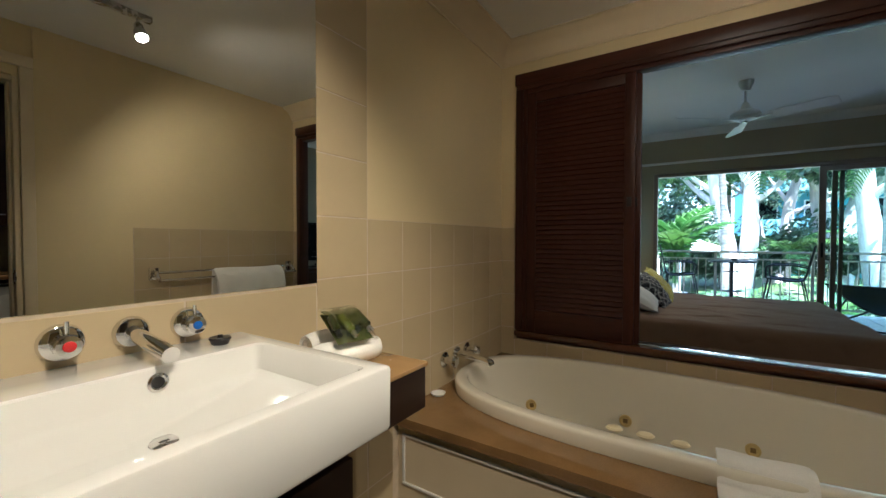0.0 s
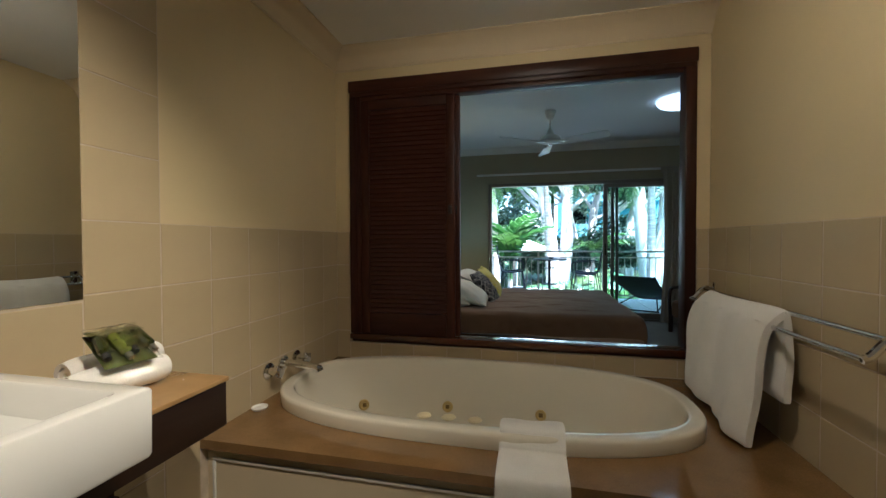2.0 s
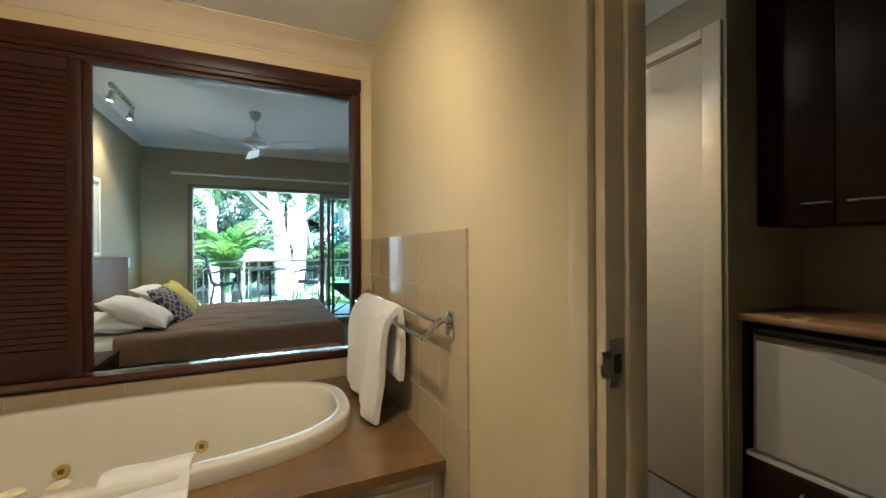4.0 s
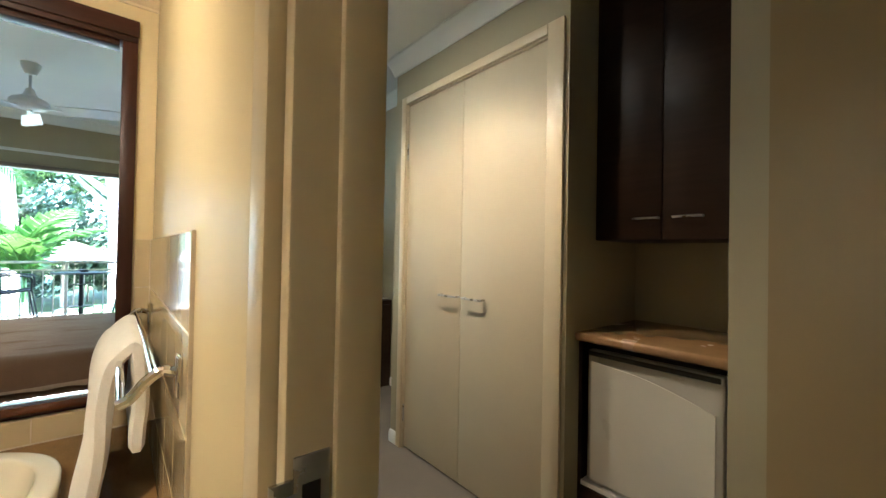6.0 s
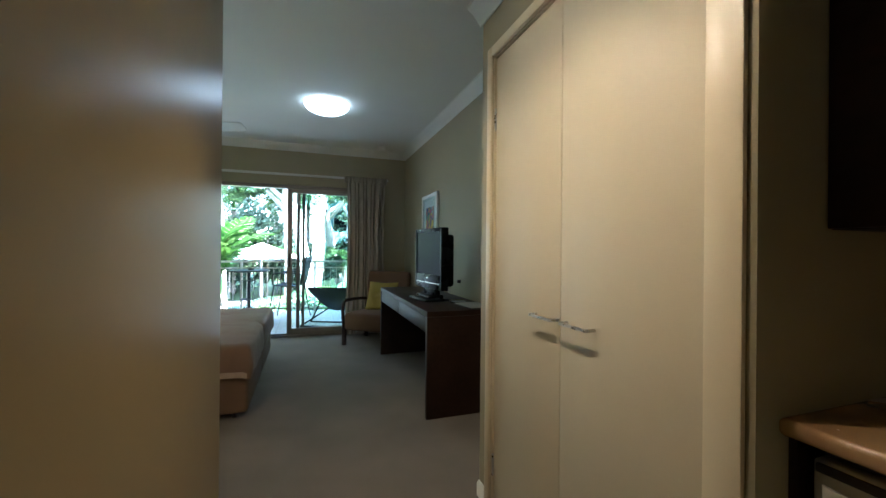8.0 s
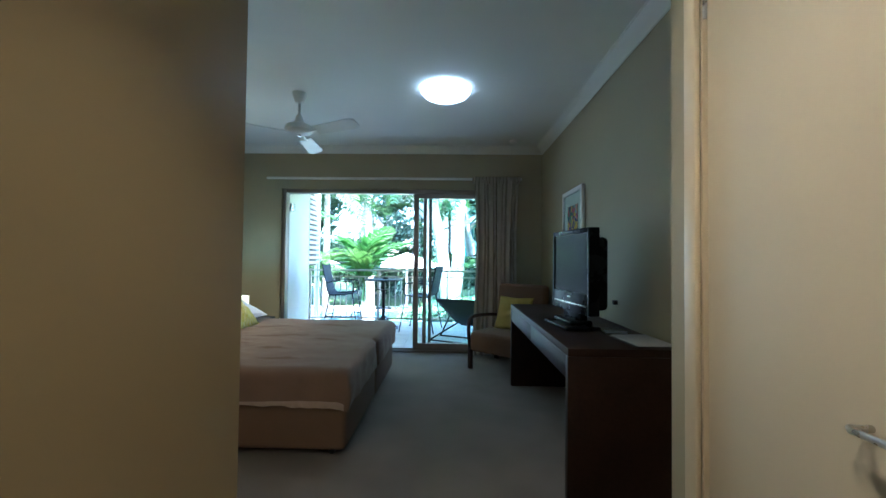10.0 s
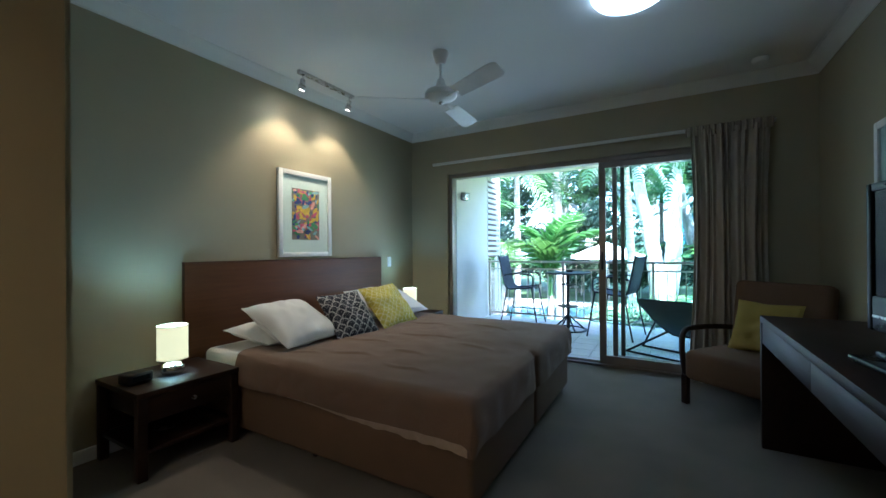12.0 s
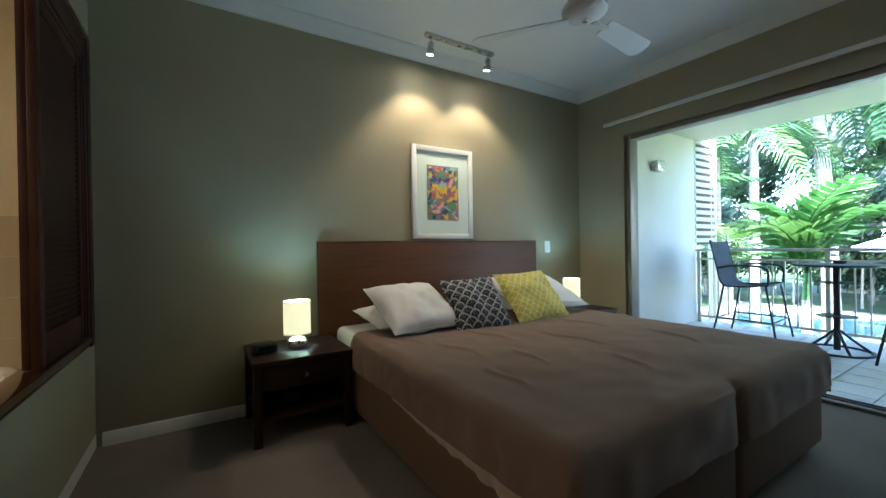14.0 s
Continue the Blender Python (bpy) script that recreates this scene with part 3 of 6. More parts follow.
deck = thing("bath_surround", "tan stone bath deck over a cream panelled front", "bath surround", pose(1.0, -0.5, 0))
bm = bmesh.new()
inner = oval(N, BX, BY, BA - 0.03, BB - 0.03)
x0, x1, y0, y1 = 0.0155, 2.0855, -1.053, 0.0005
outer = []
for px, py in inner:
    dx, dy = px - BX, py - BY
    sc = min(((x1 if dx > 0 else x0) - BX) / dx if abs(dx) > 1e-6 else 1e9, ((y1 if dy > 0 else y0) - BY) / dy if abs(dy) > 1e-6 else 1e9)
    outer.append((BX + dx * sc, BY + dy * sc))
for cx, cy in ((x0, y0), (x1, y0), (x0, y1), (x1, y1)):
    k = min(range(N), key=lambda i: (outer[i][0] - cx) ** 2 + (outer[i][1] - cy) ** 2)
    outer[k] = (cx, cy)
ra = [bm.verts.new((x, y, DZ)) for x, y in inner]
rb = [bm.verts.new((x, y, DZ)) for x, y in outer]
rc = [bm.verts.new((x, y, DZ - 0.035)) for x, y in outer]
for k in range(N):
    j = (k + 1) % N
    bm.faces.new((ra[k], ra[j], rb[j], rb[k]))
    bm.faces.new((rb[k], rb[j], rc[j], rc[k]))
wpart("deck", bm, M_STONE, deck, "polished tan stone deck")
wpart("front_panel", one_box(0.016, 2.085, -1.018, -0.998, 0.0, 0.438), M_TRIM, deck, "cream painted front panel")
for r in ((0.042, 2.05, -1.027, -1.0182, 0.384, 0.396), (0.042, 2.05, -1.027, -1.0182, 0.186, 0.198), (0.042, 0.054, -1.027, -1.0182, 0.1985, 0.3835), (2.038, 2.05, -1.027, -1.0182, 0.1985, 0.3835)):
    wpart("moulding", one_box(*r, 0.003), M_TRIM_WHITE, deck)

# bath mixer: two wall taps and a spout
mixer = thing("bath_tap_set", "chrome wall-mounted bath taps and spout", "tap", pose(0.015, -0.56, 0.60))
for ty in (-0.67, -0.45):
    tp = wpart("tap", lathe(bmesh.new(), [(0, 0), (0.037, 0.0), (0.037, 0.006), (0.018, 0.013), (0.016, 0.04), (0.025, 0.045), (0.027, 0.062), (0.020, 0.074), (0.0, 0.076)], seg=24), M_CHROME, mixer)
    tp.data.transform(mixer.matrix_basis)
    tp.data.transform(mixer.matrix_basis.inverted() @ pose(0.015, ty, 0.600, 0, 90, 0))
    for a in (0, 90):
        cr = part("cross_handle", one_cyl((0, -0.034, 0), (0, 0.034, 0), 0.007, seg=10), M_CHROME, tp, m=mixer.matrix_basis.inverted() @ pose(0.075, ty, 0.600, a + 20, 0, 0))
bm = tube(bmesh.new(), smooth_path([(0.0155, -0.56, 0.605), (0.06, -0.56, 0.607), (0.14, -0.56, 0.602), (0.205, -0.56, 0.592), (0.215, -0.56, 0.578)]), 0.0175, 14)
wpart("spout", bm, M_CHROME, mixer)
wpart("wall_flange", one_cyl((0.0155, -0.56, 0.605), (0.024, -0.56, 0.605), 0.036, seg=24), M_CHROME, mixer)

for sx, sy in ((0.812, -0.846), (0.905, -0.843), (1.003, -0.846)):
    bm = lathe(bmesh.new(), [(0, 0), (0.018, 0.001), (0.024, 0.007), (0.020, 0.013), (0.010, 0.016), (0, 0.0165)], seg=20)
    bmesh.ops.scale(bm, vec=(1.15, 0.85, 1), verts=bm.verts)
    single("soap", bm, mat("cream soap", (0.75, 0.66, 0.42), 0.45, vary=0.06, scale=30), "small round cream soap on the bath rim", "soap", pose(sx, sy, 0.5395, 0, 0, 20 * sx), group="soaps on the bath rim")
single("soap_dish", lathe(bmesh.new(), [(0, 0.003), (0.026, 0.003), (0.031, 0.009), (0.034, 0.009), (0.030, 0.001), (0.026, 0.0), (0, 0.0)], seg=24), M_PORC, "small white dish on the stone deck", "dish", pose(0.055, -0.78, DZ + 0.001))


# cloth helper: a folded towel hung along a path in the y-z or x-z plane
def hung(path, across, width, thick, seed, taper=0.0):
    """A cloth strip that follows path, as wide as width along the vector across, with soft folds."""
    pts = smooth_path(path, 8)
    ax = Vector(across)
    bm = bmesh.new()
    n = len(pts) - 1

    def fn(u, v):
        k = min(int(u * n + 0.5), n)
        p = pts[k]
        w = width * (1 - taper * (u if taper > 0 else 0))
        wob = noise.noise(Vector((p.x * 6 + seed, p.y * 6 + v * 2.5, p.z * 6))) * 0.010
        d = (pts[min(k + 1, n)] - pts[max(k - 1, 0)]).normalized()
        nrm = d.cross(ax).normalized()
        return p + ax * (v - 0.5) * w + nrm * wob
    sheet(bm, fn, n, 24, thick)
    for k in range(3):      # soften the folded edges
        bmesh.ops.smooth_vert(bm, verts=bm.verts, factor=0.4, use_axis_x=True, use_axis_y=True, use_axis_z=True)
    return bm


mat_towel = hung([(0, 0.125, 0.058), (0, 0.085, 0.071), (0, 0.04, 0.082), (0, 0.005, 0.072), (0, -0.022, 0.03), (0, -0.035, 0.014), (0, -0.10, 0.012), (0, -0.160, 0.014), (0, -0.190, 0.002), (0, -0.202, -0.05), (0, -0.205, -0.16), (0, -0.202, -0.27)], (1, 0, 0), 0.225, 0.013, 3)
single("bath_mat", mat_towel, M_TOWEL, "white folded bath mat over the bath rim", "bath mat", pose(1.205, -0.884, DZ))

rail = thing("towel_rail", "chrome double towel rail on the tiled wall", "towel rail", pose(2.0870, -0.56, 0.94))
for ry in (-1.10, -0.06):
    br = wpart("bracket", one_box(2.0775, 2.0860, ry - 0.030, ry + 0.030, 0.905, 0.990, 0.004), M_CHROME, rail)
    wpart("arm", tube(bmesh.new(), smooth_path([(2.0780, ry, 0.955), (2.0520, ry, 0.962), (2.0270, ry, 0.945), (2.0020, ry, 0.915), (1.9820, ry, 0.905)], 5), 0.011, 10), M_CHROME, br)
wpart("bar", one_cyl((2.0410, -1.10, 0.955), (2.0410, -0.06, 0.955), 0.0085, seg=14), M_CHROME, rail)
wpart("bar", one_cyl((1.9870, -1.10, 0.907), (1.9870, -0.06, 0.907), 0.0085, seg=14), M_CHROME, rail)
hang = hung([(0.012, 0, -0.29), (0.014, 0, -0.15), (0.006, 0, -0.01), (-0.020, 0, 0.026), (-0.052, 0, 0.012), (-0.088, 0, -0.030), (-0.108, 0, -0.10), (-0.118, 0, -0.22), (-0.128, 0, -0.36), (-0.136, 0, -0.455)], (0, 1, 0), 0.57, -0.040, 8)
for v in hang.verts:
    if v.co.z < -0.02 and v.co.x < -0.05:
        k = (-v.co.z) / 0.45
        v.co.y *= 1 - 0.10 * k
        v.co.z += 0.09 * k * (v.co.y + 0.2)
        v.co.x += 0.014 * math.sin(v.co.y * 19 + 1.5 * k) * k + 0.006 * math.sin(v.co.y * 47)
single("bath_towel", hang, M_TOWEL, "thick white bath towel hung over the towel rail", "towel", pose(2.041, -0.465, 0.940))

# vanity
vanity = thing("vanity", "dark timber vanity bench with a tan top", "vanity", pose(0.17, -2.1, 0.0))
wpart("bench_body", one_box(0.0165, 0.348, -2.95, -1.292, 0.672, 0.7985, 0.002), M_VENEER, vanity)
wpart("bench_top", one_box(0.0162, 0.354, -2.95, -1.287, 0.799, 0.8125, 0.003), mat("tan laminate top", (0.42, 0.25, 0.09), 0.25, vary=0.12, scale=10, coat=0.3), vanity, "tan bench top")
wpart("cabinet", one_box(0.0165, 0.326, -2.80, -1.586, 0.10, 0.6715, 0.002), M_VENEER, vanity)
for k in range(2):
    dr = wpart("cabinet_door", one_box(0.3265, 0.345, -2.79 + 0.605 * k, -2.195 + 0.605 * k, 0.11, 0.655, 0.002), M_VENEER, vanity)
    wpart("handle", one_box(0.3455, 0.357, -2.25 + 0.12 * k, -2.23 + 0.12 * k, 0.48, 0.62, 0.003), M_CHROME, dr)
wpart("plinth", one_box(0.0165, 0.28, -2.80, -1.62, 0.0, 0.0995), M_VENEER, vanity)

# basin: thick-walled rectangular block with a sloping bowl
basin = thing("basin", "white rectangular porcelain basin on the bench", "basin", pose(0.26, -2.08, 0.8135))
bm = bmesh.new()


def rrect(x0, x1, y0, y1, z, r, n=5):
    pts = []
    for cx, cy, a0 in ((x1 - r, y1 - r, 0), (x0 + r, y1 - r, 90), (x0 + r, y0 + r, 180), (x1 - r, y0 + r, 270)):
        for k in range(n + 1):
            a = radians(a0 + 90 * k / n)
            pts.append((cx + r * math.cos(a), cy + r * math.sin(a), z))
    return pts


FX, RY, LY, ZT2 = 0.541, -1.676, -2.50, 0.938
loops = [rrect(0.018, FX - 0.004, LY, RY - 0.004, 0.814, 0.006), rrect(0.017, FX, LY, RY, 0.821, 0.010), rrect(0.017, FX, LY, RY, ZT2 - 0.006, 0.008), rrect(0.018, FX - 0.002, LY + 0.002, RY - 0.002, ZT2 - 0.002, 0.008), rrect(0.022, FX - 0.006, LY + 0.006, RY - 0.006, ZT2, 0.008),
         rrect(0.165, FX - 0.030, LY + 0.050, RY - 0.036, ZT2, 0.020), rrect(0.169, FX - 0.034, LY + 0.054, RY - 0.040, ZT2 - 0.004, 0.020), rrect(0.174, FX - 0.040, LY + 0.075, RY - 0.050, ZT2 - 0.058, 0.014), rrect(0.182, FX - 0.050, LY + 0.09, RY - 0.066, ZT2 - 0.072, 0.014), rrect(0.24, FX - 0.12, LY + 0.30, RY - 0.32, ZT2 - 0.101, 0.02)]
rings = [[bm.verts.new(p) for p in lp] for lp in loops]
for a, b in zip(rings, rings[1:]):
    for k in range(len(a)):
        j = (k + 1) % len(a)
        bm.faces.new((a[k], a[j], b[j], b[k]))
bm.faces.new(rings[0][::-1])
bm.faces.new(rings[-1])
wpart("bowl", bm, M_PORC, basin)
ov = wpart("overflow_ring", lathe(bmesh.new(), [(0.011, 0.002), (0.014, 0.005), (0.018, 0.003), (0.018, 0.0), (0.011, 0.0), (0.011, 0.002)], seg=24), M_CHROME, basin)
ov.data.transform(basin.matrix_basis.inverted() @ pose(0.1725, -1.928, 0.908, 0, 84, 0) @ basin.matrix_basis)
oh = wpart("overflow_hole", one_cyl((0, 0, 0), (0, 0, 0.002), 0.0115, seg=20), M_BLACK, ov)
oh.data.transform(basin.matrix_basis.inverted() @ pose(0.1725, -1.928, 0.908, 0, 84, 0) @ basin.matrix_basis)
wpart("waste_cover", lathe(bmesh.new(), [(0, 0.0055), (0.020, 0.0045), (0.029, 0.002), (0.030, 0.0), (0, 0.0)], (0.285, -1.955, 0.838), 28), M_CHROME, basin)

single("basin_plug", lathe(bmesh.new(), [(0, 0.0), (0.018, 0.0), (0.021, 0.008), (0.024, 0.012), (0.022, 0.016), (0.012, 0.015), (0.006, 0.015), (0.005, 0.022), (0, 0.022)], seg=24), M_BLACK, "black rubber plug on the basin ledge", "plug", pose(0.105, -1.776, ZT2 + 0.0005))

M_RED = mat("red tap button", (0.55, 0.02, 0.02), 0.35, vary=0.05)
M_BLUE = mat("blue tap button", (0.02, 0.13, 0.55), 0.35, vary=0.05)
for ty, button, word in ((-2.028, M_RED, "red"), (-1.808, M_BLUE, "blue")):
    tp = thing("wall_tap", f"chrome wall tap with a {word} button", "tap", pose(0.0165, ty, 0.984, 0, 90, 0) @ Matrix.Scale(0.86, 4), group="basin taps")
    part("wall_plate", lathe(bmesh.new(), [(0, 0), (0.041, 0), (0.042, 0.003), (0.038, 0.014), (0.026, 0.020), (0, 0.020)], seg=36), M_CHROME, tp)
    hd = part("handle", lathe(bmesh.new(), [(0.0, 0.0205), (0.019, 0.0205), (0.024, 0.028), (0.025, 0.058), (0.022, 0.062), (0.012, 0.063), (0.0, 0.063)], seg=36), M_CHROME, tp)
    part("pin", one_cyl((-0.022, 0, 0.045), (-0.052, 0, 0.045), 0.004, 0.005, 12), M_CHROME, hd)
    part("button", lathe(bmesh.new(), [(0, 0.0635), (0.0115, 0.0635), (0.0115, 0.065), (0.010, 0.066), (0, 0.066)], seg=24), button, hd, f"{word} button")
spout = thing("basin_spout", "chrome wall spout over the basin", "tap", pose(0.0165, -1.918, 0.983, 0, 90, 0))
part("wall_plate", lathe(bmesh.new(), [(0, 0), (0.033, 0), (0.034, 0.003), (0.029, 0.013), (0.019, 0.017), (0, 0.017)], seg=36), M_CHROME, spout)
part("pipe", one_cyl((0, 0, 0.014), (0.020, 0, 0.188), 0.0155, 0.0155, 28), M_CHROME, spout)
part("outlet", one_cyl((0.022, 0, 0.172), (0.036, 0, 0.1725), 0.009, 0.009, 18), M_CHROME, spout)

# rolled towels and a sachet of toiletries on the bench
def roll_fn(u, v):
    """A spiral of towelling round the x axis with softly rounded ends."""
    a = 0.6 + u * math.tau * 2.6
    e = abs(2 * v - 1)
    r = (0.008 + 0.033 * u) * (1 - 0.16 * max(0.0, (e - 0.72) / 0.28) ** 2)
    r += 0.003 * noise.noise(Vector((v * 5, a * 0.7, 1.5)))
    return Vector(((v - 0.5) * (0.215 - 0.022 * (1 - u)), r * math.cos(a), 0.0435 + r * math.sin(a)))


for tx, ty, rz, ks in ((0.074, -1.395, 88, 1.12), (0.185, -1.462, 80, 1.0)):
    single("rolled_towel", sheet(bmesh.new(), roll_fn, 90, 14, 0.009), M_TOWEL, "white face towel rolled up on the bench", "towel", pose(tx, ty, 0.8145, 0, 0, rz) @ Matrix.Scale(ks, 4), group="rolled towels")
# local: the sachet lies in x-y, its bottom edge at +x
pack = thing("toiletry_sachet", "crinkled shiny sachet of green bottles on rolled towels", "toiletries", pose(0.196, -1.462, 0.936, 0, 33, -12))
M_GREEN = mat("olive green gel", (0.028, 0.035, 0.005), 0.15, vary=0.25, scale=30, coat=0.5)
M_GREEN_LIGHT = mat("pale green gel", (0.085, 0.10, 0.010), 0.15, vary=0.2, scale=30, coat=0.5)
for k, (by, bl_, tilt) in enumerate(((-0.040, 0.058, -7), (-0.012, 0.070, 5), (0.016, 0.052, -3), (0.042, 0.062, 8))):
    b = part("bottle", lathe(bmesh.new(), [(0, 0), (0.012, 0.001), (0.0135, 0.006), (0.0135, bl_ - 0.008), (0.008, bl_ - 0.001), (0.006, bl_), (0, bl_)], seg=16), M_GREEN_LIGHT if k == 1 else M_GREEN, pack, m=pose(-0.034, by, 0.007, 0, 90, tilt))
    part("cap", one_cyl((0, 0, bl_ + 0.0005), (0, 0, bl_ + 0.018), 0.008, seg=14), M_STEEL if k in (1, 3) else M_BLACK, b)
part("printed_card", one_box(-0.064, 0.058, -0.058, 0.056, -0.009, -0.0075), mat("green card", (0.045, 0.055, 0.008), 0.35, vary=0.35, scale=40), pack, "dark green printed card")
part("header_strip", sheet(bmesh.new(), lambda u, v: Vector((-0.068 + 0.034 * u, (v - 0.5) * 0.116, 0.0005 + 0.017 * u + 0.002 * math.sin(v * 17))), 4, 18, 0.0008), mat("olive header card", (0.075, 0.078, 0.008), 0.2, vary=0.2, scale=40, coat=0.4), pack, "olive header strip")
M_FILM = mat("crinkled clear film", (0.96, 0.97, 0.95), 0.05, vary=0.02, coat=0.0)
fb = M_FILM.node_tree.nodes["Principled BSDF"]
fb.inputs["Transmission Weight"].default_value = 1.0
fb.inputs["IOR"].default_value = 1.45
M_FILM.node_tree.links.remove(fb.inputs["Roughness"].links[0])
fb.inputs["Roughness"].default_value = 0.10


def film_fn(u, v):
    x, y = (u - 0.5) * 0.150, (v - 0.5) * 0.116
    bulge = (1 - (2 * u - 1) ** 4) * (1 - (2 * v - 1) ** 4)
    crease = noise.noise(Vector((x * 60, y * 60, 3))) + 0.6 * noise.noise(Vector((x * 130, y * 120, 7)))
    return Vector((x, y, 0.004 + 0.021 * bulge + 0.007 * crease * (0.35 + 0.65 * bulge)))


wrap = part("film", sheet(bmesh.new(), film_fn, 26, 24, 0.0005), M_FILM, pack, "shiny clear film")
wrap.visible_shadow = False

bin_ = thing("waste_bin", "black plastic waste bin under the vanity bench", "bin", pose(0.16, -1.44, 0.0))
part("bucket", lathe(bmesh.new(), [(0, 0.002), (0.085, 0.002), (0.105, 0.25), (0.110, 0.252), (0.110, 0.258), (0.100, 0.256), (0.080, 0.02), (0, 0.012)], seg=32), M_BLACK, bin_)


def track_light(name, m, length, heads, label, lit, aim):
    """A ceiling bar with tilted spot heads; in its own coordinates it hangs along y under z = 0."""
    tl = thing("track_light", label, "ceiling light", m)
    part("bar", one_box(-0.017, 0.017, -length / 2, length / 2, -0.032, -0.0005, 0.003), M_STEEL, tl)
    for hy in heads:
        h = part("spot_head", lathe(bmesh.new(), [(0.0, 0.0), (0.018, 0.0), (0.022, 0.010), (0.022, 0.045), (0.030, 0.052), (0.030, 0.090), (0.028, 0.092), (0.026, 0.080), (0.0, 0.078)], seg=24), M_STEEL, tl, m=pose(0, hy, -0.062, 180 + 0, aim, 0))
        part("stem", one_cyl((0, hy, -0.032), (0, hy, -0.066), 0.008, seg=10), M_CHROME, tl)
        part("lamp", lathe(bmesh.new(), [(0.0, 0.084), (0.024, 0.084), (0.025, 0.082), (0.0, 0.081)], seg=20), lit, h, "lit lamp face")
    return tl


M_LAMP_FACE = glow("lit lamp face", (1.0, 0.85, 0.6), 14)
track_light("track_light", pose(1.45, -1.72, ZB), 0.78, (-0.33, 0.33), "steel two-spot track light on the bathroom ceiling", M_LAMP_FACE, 30)
track_light("track_light", pose(2.72, -0.66, ZH), 0.62, (-0.26, 0.26), "steel two-spot track light on the hall ceiling", M_LAMP_FACE, -25)

# ---- hall ----
hall_from = set(bpy.data.objects)
robe = thing("wardrobe", "cream two-door built-in wardrobe, doors shut", "wardrobe", pose(3.40, -0.555, 0.0))
M_DOOR = mat("cream painted door", (0.61, 0.53, 0.375), 0.5, spec=0.3, vary=0.04, scale=3, bump=0.05, bump_scale=160)
for y0, y1, hinge_y in ((-0.5345, -0.030, -0.026), (-1.078, -0.5375, -1.082)):
    d = wpart("door", one_box(3.362, 3.382, y0, y1, 0.012, 2.150, 0.002), M_DOOR, robe)
    hm = bmesh.new()
    a, b = (-0.526, -0.386) if y0 > -0.6 else (-0.712, -0.576)
    tube(hm, [(3.3615, a, 0.992), (3.330, a, 0.992), (3.326, a + 0.006, 0.992), (3.326, b - 0.006, 0.992), (3.330, b, 0.992), (3.3615, b, 0.992)], 0.0055, 10)
    wpart("handle", hm, M_STEEL, d, "brushed steel bar handle")
    for hz in (0.22, 1.86):
        wpart("hinge", one_cyl((3.358, hinge_y, hz - 0.052), (3.358, hinge_y, hz + 0.052), 0.0065, seg=10), M_STEEL, d)
wpart("jamb", one_box(3.3515, 3.40, -0.0285, -0.0205, 0.0, 2.152), M_TRIM, robe)
wpart("jamb", one_box(3.3515, 3.40, -1.125, -1.0795, 0.0, 2.152), M_TRIM, robe)
wpart("jamb", one_box(3.3515, 3.40, -1.125, -0.0205, 2.1525, 2.1645), M_TRIM, robe)
for r in ((3.334, 3.3495, -0.026, 0.020, 0.0, 2.205), (3.334, 3.3495, -1.163, -1.081, 0.0, 2.205), (3.334, 3.3495, -1.0805, -0.0265, 2.158, 2.205)):
    wpart("architrave", one_box(*r, 0.005), M_TRIM, robe)

cab = thing("wall_cabinet", "dark timber two-door overhead cabinet in the niche", "cabinet", pose(3.75, -1.45, 1.29))
wpart("body", one_box(3.592, 3.969, -1.724, -1.178, 1.29, 2.400, 0.002), M_VENEER, cab)
for y0, y1, h0, h1 in ((-1.4495, -1.180, -1.440, -1.350), (-1.722, -1.4525, -1.590, -1.497)):
    d = wpart("door", one_box(3.572, 3.5915, y0, y1, 1.292, 2.396, 0.002), M_VENEER, cab)
    wpart("handle", tube(bmesh.new(), [(3.5718, h0, 1.375), (3.548, h0, 1.375), (3.545, h0 + 0.005, 1.375), (3.545, h1 - 0.005, 1.375), (3.548, h1, 1.375), (3.5718, h1, 1.375)], 0.0045, 8), M_STEEL, d, "steel bar handle")
kit = thing("kitchenette_unit", "dark timber bar unit with a tan bench top", "cabinet", pose(3.7, -1.45, 0.0))
wpart("worktop", one_box(3.415, 3.969, -1.7245, -1.1775, 0.872, 0.908, 0.012, 3), mat("tan laminate bench", (0.30, 0.18, 0.08), 0.25, vary=0.12, scale=10, coat=0.3), kit, "tan laminate bench top with rounded edge")
wpart("side_panel", one_box(3.452, 3.968, -1.1935, -1.178, 0.0, 0.8715), M_VENEER, kit)
wpart("side_panel", one_box(3.452, 3.968, -1.7240, -1.7085, 0.0, 0.8715), M_VENEER, kit)
wpart("shelf", one_box(3.452, 3.968, -1.708, -1.194, 0.278, 0.296), M_WHITE, kit, "white shelf under the fridge")
dr = wpart("drawer_front", one_box(3.444, 3.462, -1.707, -1.195, 0.02, 0.274, 0.002), M_VENEER, kit)
wpart("handle", tube(bmesh.new(), [(3.4438, -1.50, 0.215), (3.420, -1.50, 0.215), (3.420, -1.40, 0.215), (3.4438, -1.40, 0.215)], 0.0045, 8), M_STEEL, dr)
fridge = thing("bar_fridge", "small grey bar fridge with a white door panel", "fridge", pose(3.7, -1.45, 0.297))
wpart("body", one_box(3.505, 3.95, -1.690, -1.212, 0.298, 0.842, 0.006), M_BLACK, fridge)
fd = wpart("door", one_box(3.462, 3.503, -1.688, -1.214, 0.302, 0.838, 0.008, 3), M_FRIDGE, fridge)
bm = bmesh.new()
pts = [(-1.664, 0.316), (-1.232, 0.316)] + [(-1.232 - 0.432 * k / 10, 0.792 - 0.004 * k - 0.0030 * max(0, k - 4) ** 1.5) for k in range(11)]
va = [bm.verts.new((3.457, y, z)) for y, z in pts]
